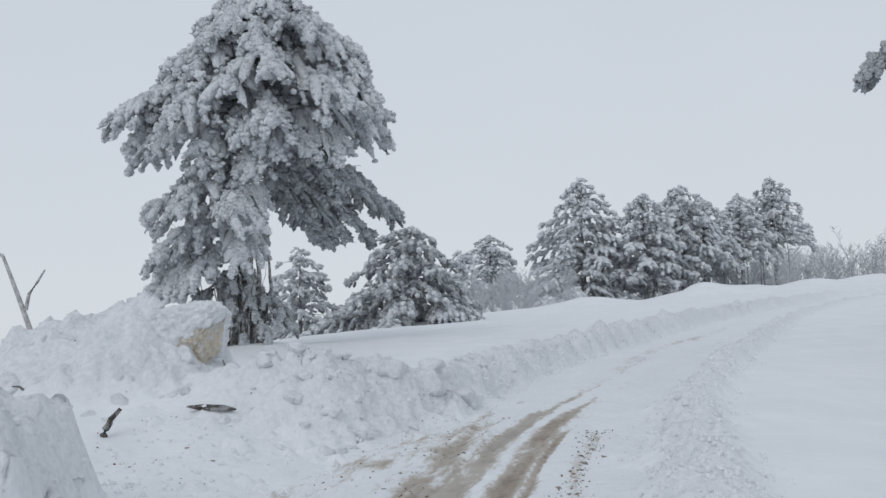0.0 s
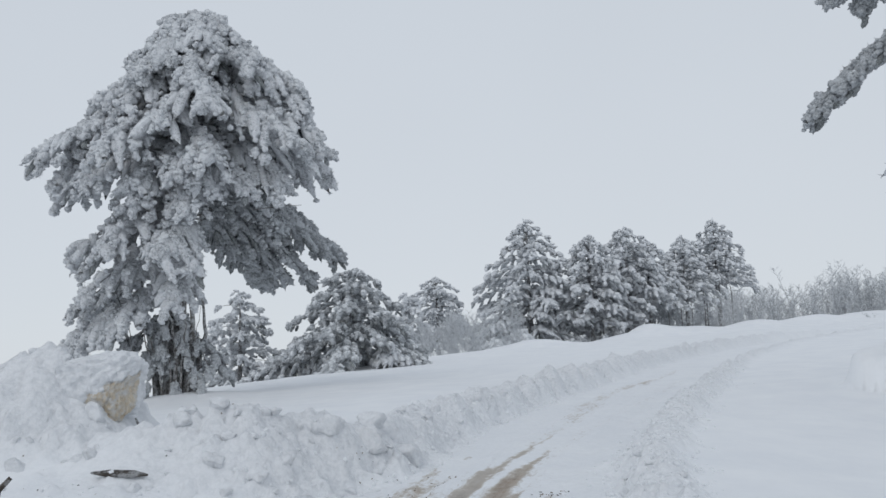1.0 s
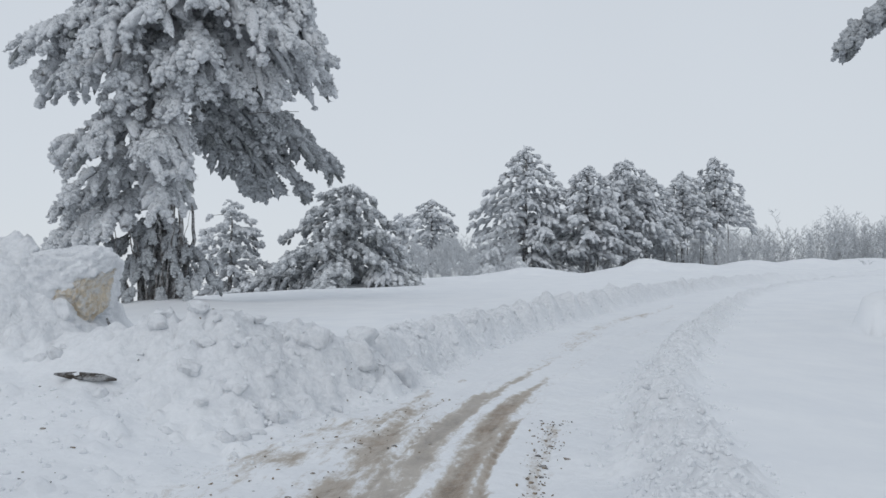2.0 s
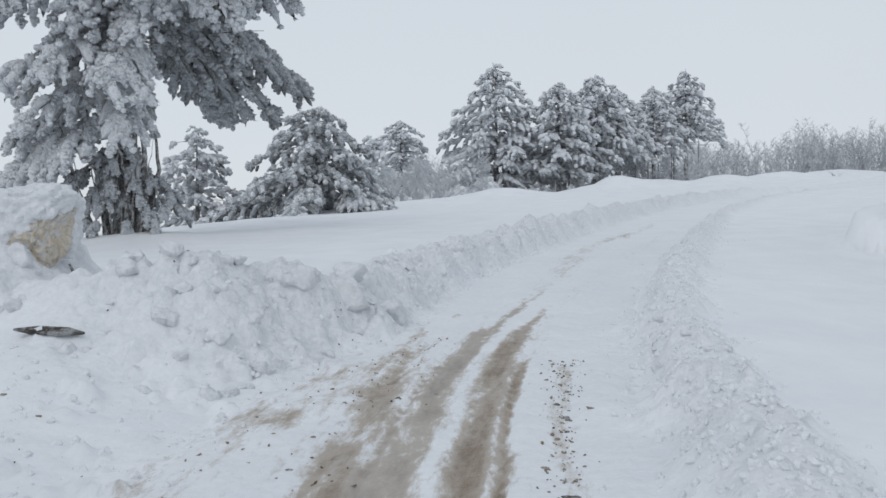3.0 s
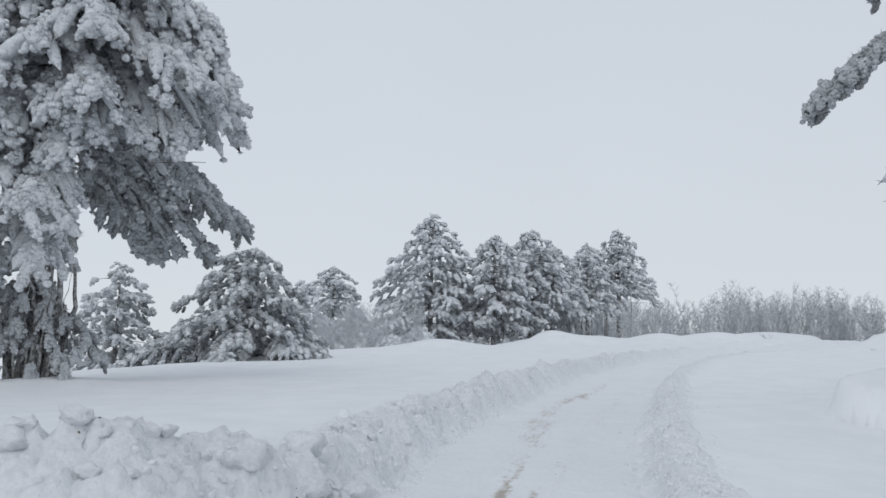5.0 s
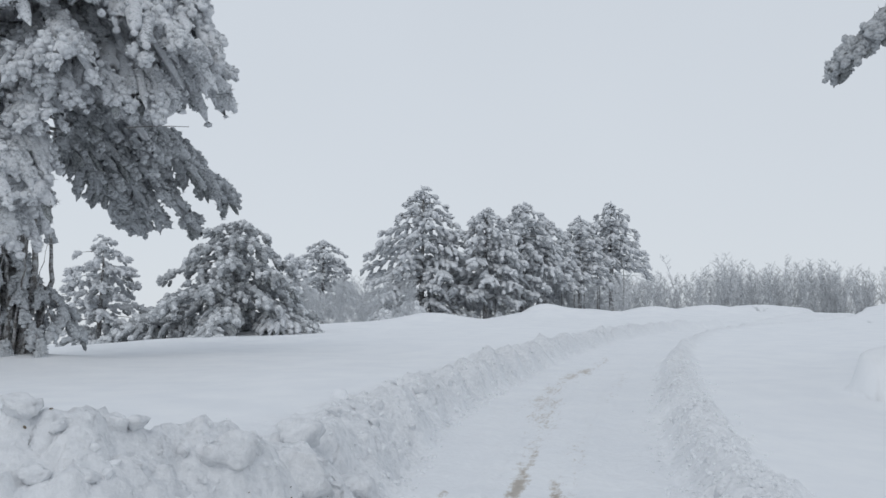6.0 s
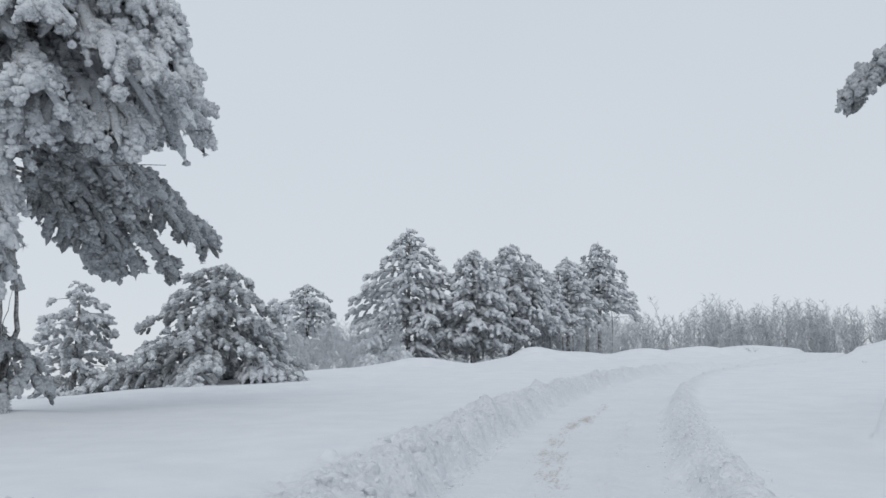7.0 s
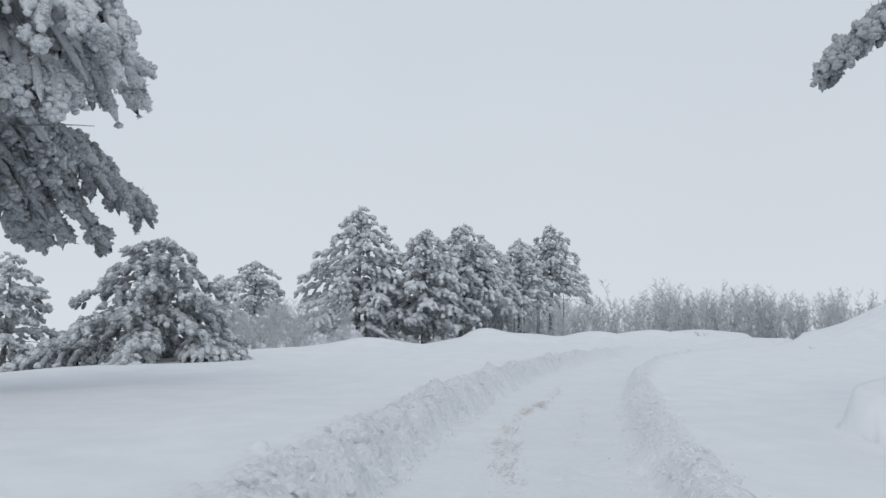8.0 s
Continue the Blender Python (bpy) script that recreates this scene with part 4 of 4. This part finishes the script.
rng = np.random.default_rng(61)
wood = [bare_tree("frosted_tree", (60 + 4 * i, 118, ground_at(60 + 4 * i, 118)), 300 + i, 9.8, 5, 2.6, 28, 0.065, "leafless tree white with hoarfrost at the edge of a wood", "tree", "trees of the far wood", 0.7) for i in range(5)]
for k in range(255):
    f = ((k * 0.618) % 1.0) ** 0.82
    x, y = 39 + 77 * f + rng.normal(0, 1.2), 118 - 20 * f + 11 * rng.random()
    s = rng.uniform(0.8, 1.1) * (1.09 - 0.49 * f) * (1.03 if f < 0.2 else 1.0)
    c = copy_thing(wood[k % 5], pose(x, y, ground_at(x, y), 0, 0, rng.uniform(0, 360)))
    c.scale = (s, s, s)
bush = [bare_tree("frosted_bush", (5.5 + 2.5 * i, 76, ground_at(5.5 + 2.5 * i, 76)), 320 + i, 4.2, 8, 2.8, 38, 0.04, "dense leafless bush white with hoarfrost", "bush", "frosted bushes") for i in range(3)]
for x, y, s in ((0.2, 66, 0.5), (1.6, 69, 0.6), (3.4, 70, 0.8), (5.4, 71, 0.85), (2.6, 72, 0.75), (4.2, 74, 0.95), (5.9, 73, 0.95), (5.4, 79, 1.1), (34.5, 95, 1.0), (26, 97, 1.2), (31, 99, 1.2), (39.5, 104, 1.1), (35.5, 106, 1.3), (17.5, 95, 1.0), (20.5, 96, 1.15), (23.5, 97.5, 1.2), (28.3, 99.5, 1.25), (37.2, 105, 1.25), (33.0, 103, 1.3), (12.0, 95, 1.1), (9.4, 93, 1.2), (14.2, 101, 1.5), (16.4, 99, 1.4), (18.8, 101, 1.5), (21.4, 102, 1.5), (24.0, 104, 1.5), (26.4, 103, 1.5), (29.0, 106, 1.5), (31.4, 106, 1.5), (11.2, 99, 1.4)):
    c = copy_thing(bush[int(x * 7) % 3], pose(x, y, ground_at(x, y), 0, 0, x * 77))
    c.scale = (s, s, s)


# twigs that poke through the snow at the crest
for x, y, s in ((45.4, 84.1, 0.13), (39.3, 86.5, 0.1), (38.2, 87.0, 0.12), (40.2, 86.2, 0.07), (42.4, 64.4, 0.05), (33.5, 82.0, 0.08)):
    c = copy_thing(bush[int(x * 3) % 3], pose(x, y, ground_at(x, y) - 0.05, 0, 0, x * 31))
    c.scale = (s * 1.6, s * 1.6, s)
    tagged(c, "small frosted twigs poking through the snow", "twigs", "twigs on the crest")


# low young pines bowed under snow
def snow_bush(place, height, seed):
    bush_pine = thing("young_pine", place, "low young pine almost buried under snow", "pine tree", "young pines")
    rng = np.random.default_rng(seed)
    trunk(bush_pine, height * 0.7, 0.05, rng=rng)
    for k in range(11):
        a, r = radians(137.5 * k), height * rng.uniform(0.35, 0.75)
        zt = height * rng.uniform(0.15, 0.7) * (1.2 - r / height)
        bough(bush_pine, (0, 0, min(height, zt + 0.35 * height)), (r * math.cos(a), r * math.sin(a), zt), 0.3 * height, rng, 0.11 * height + 0.03, 0.15 * height, 0.5, 0.25, 0.7, 0.1, PLAIN, 0.02)


for x, y, h, seed in ((-0.1, 49.4, 1.5, 81), (-5.3, 51.4, 1.2, 82), (-4.2, 51.2, 1.0, 83), (-6.3, 50.6, 0.9, 84), (11.6, 82.5, 2.6, 85), (9.6, 84.5, 2.6, 88), (17.6, 88.0, 1.7, 87), (20.6, 87.5, 1.3, 86)):
    snow_bush((x, y, ground_at(x, y) - 0.05), h, seed)


# the dead tree beyond the heap
def dead_tree(place):
    tree = thing("dead_tree", place, "leaning dead tree with broken bare branches", "dead tree")
    main = limb_points((0.35, 0, -0.6), (-0.9, 0, 3.0), 0.12, 9)
    mesh_object("trunk", *tube(main, np.linspace(0.09, 0.035, 9), 8), M_DEAD, tree, smooth=True)
    for name, pts, r in (("branch", ((-0.37, 0, 1.75), (-0.3, 0, 2.1), (-0.12, 0, 2.35), (0.05, 0, 2.62)), 0.045), ("branch", ((0.12, 0, 0.75), (0.35, 0.1, 0.86), (0.6, 0.2, 0.84), (0.75, 0.2, 0.78)), 0.025), ("branch", ((0.3, 0.08, 0.85), (0.45, 0.1, 1.0), (0.68, 0.1, 1.02)), 0.018), ("branch", ((-0.95, -0.2, 0.3), (-0.75, -0.1, 0.55), (-0.5, 0, 0.6)), 0.03), ("branch", ((-1.0, -0.2, -0.2), (-0.9, -0.2, 0.3), (-1.1, -0.1, 0.7)), 0.035), ("branch", ((-0.9, 0, 2.95), (-1.05, 0, 3.1), (-1.2, 0, 3.12)), 0.03)):
        mesh_object(name, *tube(np.array(pts), np.linspace(r, r * 0.4, len(pts)), 6), M_DEAD, tree, smooth=True)
    return tree


dead_tree((-8.8, 20.0, 0.65))


# ---- clods, debris and other small things ----
def clod_mesh(seed, squash=0.8, level=3):
    """A lump of broken snow: a ball cut by rough planes and worn round."""
    bm = bmesh.new()
    bmesh.ops.create_icosphere(bm, subdivisions=level, radius=1.0)
    rng = np.random.default_rng(seed)
    cuts = [(Vector(rng.normal(0, 1, 3)).normalized(), rng.uniform(0.5, 0.85)) for _ in range(16)]
    off = Vector(rng.uniform(0, 50, 3))
    for v in bm.verts:
        for nrm, d in cuts:
            over = v.co.dot(nrm) - d
            if over > 0:
                v.co -= nrm * over * 0.95
        v.co *= 1 + 0.2 * noise.noise(v.co * 1.7 + off) + 0.2 * noise.noise(v.co * 3.6 + off) + 0.13 * noise.noise(v.co * 8 + off)
        v.co.z *= squash
    me = bpy.data.meshes.new("snow_clod")
    bm.to_mesh(me)
    bm.free()
    me.attributes.new("thrown", "FLOAT", "POINT").data.foreach_set("value", np.ones(len(me.vertices), np.float32))
    for p in me.polygons:
        p.use_smooth = True
    return me


CLOD = [clod_mesh(400 + i, 0.7 + 0.06 * (i % 4)) for i in range(9)]
for me in CLOD:
    me.materials.append(M_SNOW)


def clod(x, y, size, k, turn, sink=0.35, lift=0.0, label="lump of ploughed snow on the snow bank", group="snow clods on the bank"):
    ob = tagged(new("snow_clod", CLOD[k % len(CLOD)]), label, "snow clod", group)
    ob.location = (x, y, ground_at(x, y) + size[2] * (1 - 2 * sink) * 0.7 + lift)
    ob.scale = size
    ob.rotation_euler = (0, 0, radians(turn))
    return ob


def at_road(y, u):
    return float(np.interp(y, LINE_Y, LINE_X)) + u * float(np.hypot(1, np.interp(y, LINE_Y, LINE_S)))


# two blocks on the crest, the big slabs of the bank's face
clod(-0.22, 14.5, (0.26, 0.22, 0.27), 0, 20, 0.25, 0.0, "upright block of snow on the bank's crest")
clod(0.27, 14.42, (0.33, 0.28, 0.29), 1, 75, 0.25, 0.0, "rounded block of snow on the bank's crest")
for x, y, s, k, turn in ((-0.75, 13.1, 0.36, 2, 10), (-0.25, 13.7, 0.4, 3, 140), (-1.15, 12.3, 0.26, 4, 60), (-0.95, 11.9, 0.2, 6, 30), (-1.9, 11.8, 0.24, 7, 80), (-2.35, 12.3, 0.3, 8, 120), (-2.55, 12.75, 0.26, 0, 10), (-2.2, 13.2, 0.3, 1, 220), (-1.3, 13.4, 0.28, 2, 300), (-3.9, 9.2, 0.17, 3, 0), (-2.75, 12.9, 0.22, 4, 90), (-0.15, 12.75, 0.2, 5, 50), (0.1, 13.15, 0.17, 6, 150)):
    clod(x, y, (s * 0.8, s * 0.7, s * 0.7), k, turn, 0.8)

rng = np.random.default_rng(77)
for i in range(150):
    y = 10.8 + 22 * rng.random() ** 1.5
    u = -float(half_left(y)) - 0.1 - 0.95 * rng.random() if rng.random() < 0.7 else HALF + 0.15 + 0.75 * rng.random()
    s = (0.05 + 0.10 * rng.random() ** 2.5) * (1.0 if u < 0 else 0.7)
    clod(at_road(y, u), y, (s, s * rng.uniform(0.7, 1), s * rng.uniform(0.8, 1.2)), i, rng.uniform(0, 360), 0.62)
for i in range(48):
    x, y = rng.uniform(-7.5, -2.2), rng.uniform(11.0, 14.0)
    s = 0.06 + 0.16 * rng.random() ** 2.2
    clod(x, y, (s, s * rng.uniform(0.7, 1), s * rng.uniform(0.9, 1.3)), i + 3, rng.uniform(0, 360), 0.66, 0.0, "lump of snow on the thrown-up heap", "snow clods on the heap")

for i in range(30):
    x, y = rng.uniform(-2.6, 0.1), rng.uniform(11.6, 13.9)
    s = 0.06 + 0.11 * rng.random() ** 1.5
    if across(x, y) < -float(half_left(y)):
        clod(x, y, (s, s * rng.uniform(0.7, 1), s * rng.uniform(0.6, 1)), i + 5, rng.uniform(0, 360), 0.6)

# crumbs of snow strewn at the foot of the banks
P, S = [], []
for i in range(5600):
    y = 6.0 + 24 * rng.random() ** 1.5
    if rng.random() < 0.45:
        u = -float(half_left(y)) + 0.15 - 1.1 * rng.random() ** 1.3
        if y < 11.5:
            u = -1.3 - 3.2 * rng.random()
        r = 0.007 + 0.03 * rng.random() ** 3
    else:
        u = HALF + 0.5 + 0.3 * rng.normal()
        r = 0.009 + 0.026 * rng.random() ** 2
    x = at_road(y, u)
    P.append((x, y, ground_at(x, y) + 0.1 * r))
    S.append((r * 1.3, r))
v, f = clump_mesh(np.array(P), rng.normal(0, 1, (len(P), 3)), np.array(S), rng, [ball(1, 700 + i, 0.4) for i in range(6)])
crumbs = mesh_object("snow_crumbs", v, f, M_SNOW)
crumbs.data.attributes.new("thrown", "FLOAT", "POINT").data.foreach_set("value", np.full(len(v), 0.6, np.float32))
tagged(crumbs, "small crumbs of snow strewn along the road", "snow crumbs", kind="stuff")


# the big block with tan soil frozen to its underside
def soiled_block(place):
    block = thing("soiled_snow_block", place, "big block of snow with tan soil frozen to it", "snow block")
    bm = bmesh.new()
    bmesh.ops.create_icosphere(bm, subdivisions=6, radius=1.0)
    off = Vector((3.1, 7.7, 1.2))
    for v in bm.verts:
        p = v.co.copy()
        for nrm, d in ((Vector((0.9, -0.3, -0.3)).normalized(), 0.62), (Vector((0.1, -1, -0.15)).normalized(), 0.6), (Vector((-0.2, -0.2, 1)).normalized(), 0.66)):
            over = v.co.dot(nrm) - d
            if over > 0:
                v.co -= nrm * over * 0.8
        v.co *= 1 + 0.16 * noise.noise(p * 1.6 + off) + 0.11 * noise.noise(p * 3.8 + off) + 0.07 * noise.noise(p * 8 + off) + 0.03 * noise.noise(p * 19 + off)
        v.co = Vector((v.co.x * 0.64, v.co.y * 0.58, v.co.z * 0.5))
    bm.normal_update()
    soil = bm.copy()
    me = bpy.data.meshes.new("snow")
    bm.to_mesh(me)
    bm.free()
    for p in me.polygons:
        p.use_smooth = True
    me.attributes.new("thrown", "FLOAT", "POINT").data.foreach_set("value", np.ones(len(me.vertices), np.float32))
    me.materials.append(M_SNOW)
    new("snow", me).parent = block
    # the crust of soil lies on the lower face that broke away
    clean = []
    for f in soil.faces:
        c = f.calc_center_median()
        low = -0.1 + 0.35 * c.x - c.z + 0.14 * noise.noise(c * 5 + off) + 0.05 * noise.noise(c * 13 + off)
        if low < 0 or c.y > 0.1 or c.x < -0.12 + 0.35 * noise.noise(c * 4 + off):
            clean.append(f)
    bmesh.ops.delete(soil, geom=clean, context="FACES")
    for v in soil.verts:
        v.co += v.normal * (0.008 + 0.016 * max(0, noise.noise(v.co * 30)))
    me = bpy.data.meshes.new("frozen_soil")
    soil.to_mesh(me)
    soil.free()
    me.materials.append(M_SOIL)
    low = new("frozen_soil", me)
    low.parent = block
    tagged(low, "tan frozen soil")
    return block


soiled_block((-3.62, 13.15, 1.72))


# debris half buried in the heap
def stick(name, pts, r, label, category="stick", mat=None):
    ob = mesh_object(name, *tube(np.array(pts, float), np.linspace(r, r * 0.5, len(pts)), 6), mat or M_DEBRIS, smooth=True)
    return tagged(ob, label, category)


gz = ground_at(-2.88, 11.55)
slab_v = np.array([(-0.42, 0, 0), (-0.2, -0.08, 0.0), (0.15, -0.1, 0.0), (0.42, -0.02, 0.0), (0.2, 0.1, 0.0), (-0.15, 0.1, 0.0)])
bm = bmesh.new()
ring = [bm.verts.new(p) for p in slab_v]
face = bm.faces.new(ring)
up = bmesh.ops.extrude_face_region(bm, geom=[face])
for v in up["geom"]:
    if isinstance(v, bmesh.types.BMVert):
        v.co.z += 0.05
bmesh.ops.recalc_face_normals(bm, faces=bm.faces)
bmesh.ops.bevel(bm, geom=list(bm.edges), offset=0.012, segments=1, affect="EDGES")
me = bpy.data.meshes.new("bark_slab")
bm.to_mesh(me)
bm.free()
me.materials.append(M_DEBRIS)
slab = tagged(new("bark_slab", me), "dark wet slab of bark half buried in snow", "bark")
slab.location, slab.rotation_euler, slab.scale = (-2.88, 11.55, gz - 0.012), (radians(16), radians(5), radians(6)), (0.74, 0.85, 0.6)


def on_heap(x, y, up=0.0):
    return (x, y, ground_at(x, y) + up)


gz = ground_at(-3.88, 10.7)
stick("bark_strip", ((-3.93, 10.7, gz - 0.06), (-3.89, 10.72, gz + 0.03), (-3.88, 10.73, gz + 0.09), (-3.84, 10.75, gz + 0.15), (-3.83, 10.76, gz + 0.2), (-3.78, 10.78, gz + 0.25), (-3.73, 10.8, gz + 0.31)), 0.05, "black strip of torn bark sticking out of the snow", "bark")
stick("broken_stick", (on_heap(-2.9, 12.45, -0.05), on_heap(-2.92, 12.42, 0.06), on_heap(-2.95, 12.4, 0.14)), 0.022, "short broken stick standing in the snow heap")
stick("broken_stick", (on_heap(-5.4, 12.0, -0.05), on_heap(-5.45, 11.95, 0.1), on_heap(-5.52, 11.9, 0.2)), 0.02, "short broken stick standing in the snow heap")
P, A, S = [], [], []
for i in range(440):
    if i < 70:
        x, y = rng.uniform(-6.5, -1.6), rng.uniform(8.5, 13.2)
        r = rng.uniform(0.003, 0.011)
    elif i < 300:
        y = 7.0 + 5.2 * rng.random() ** 0.9
        x = at_road(y, 0.99 + rng.normal(0, 0.09))
        r = rng.uniform(0.003, 0.006) + 0.012 * rng.random() ** 5
    else:
        y = rng.uniform(7.5, 13.8)
        x = at_road(y, rng.choice([-1.4, -0.75, -0.5]) + rng.normal(0, 0.17))
        r = rng.uniform(0.003, 0.010)
    P.append(on_heap(x, y, 0.004))
    A.append((rng.normal(), rng.normal(), 0.25 * rng.normal()))
    S.append((r * rng.uniform(1.2, 3.0), r))
P, A, S = np.array(P), np.array(A), np.array(S)
for name, label, category, mat, pick in (
    ("forest_litter", "dark twigs, bark bits and earth crumbs on the snow", "litter", M_DEBRIS, np.arange(len(P)) % 5 < 1),
    ("soil_crumbs", "tan crumbs of frozen soil strewn beside the wheel tracks", "soil crumbs", M_CRUMB, np.arange(len(P)) % 5 >= 1),
):
    v, f = clump_mesh(P[pick], A[pick], S[pick], rng, [ball(1, 720 + i, 0.9) for i in range(8)])
    tagged(mesh_object(name, v, f, mat), label, category, kind="stuff")
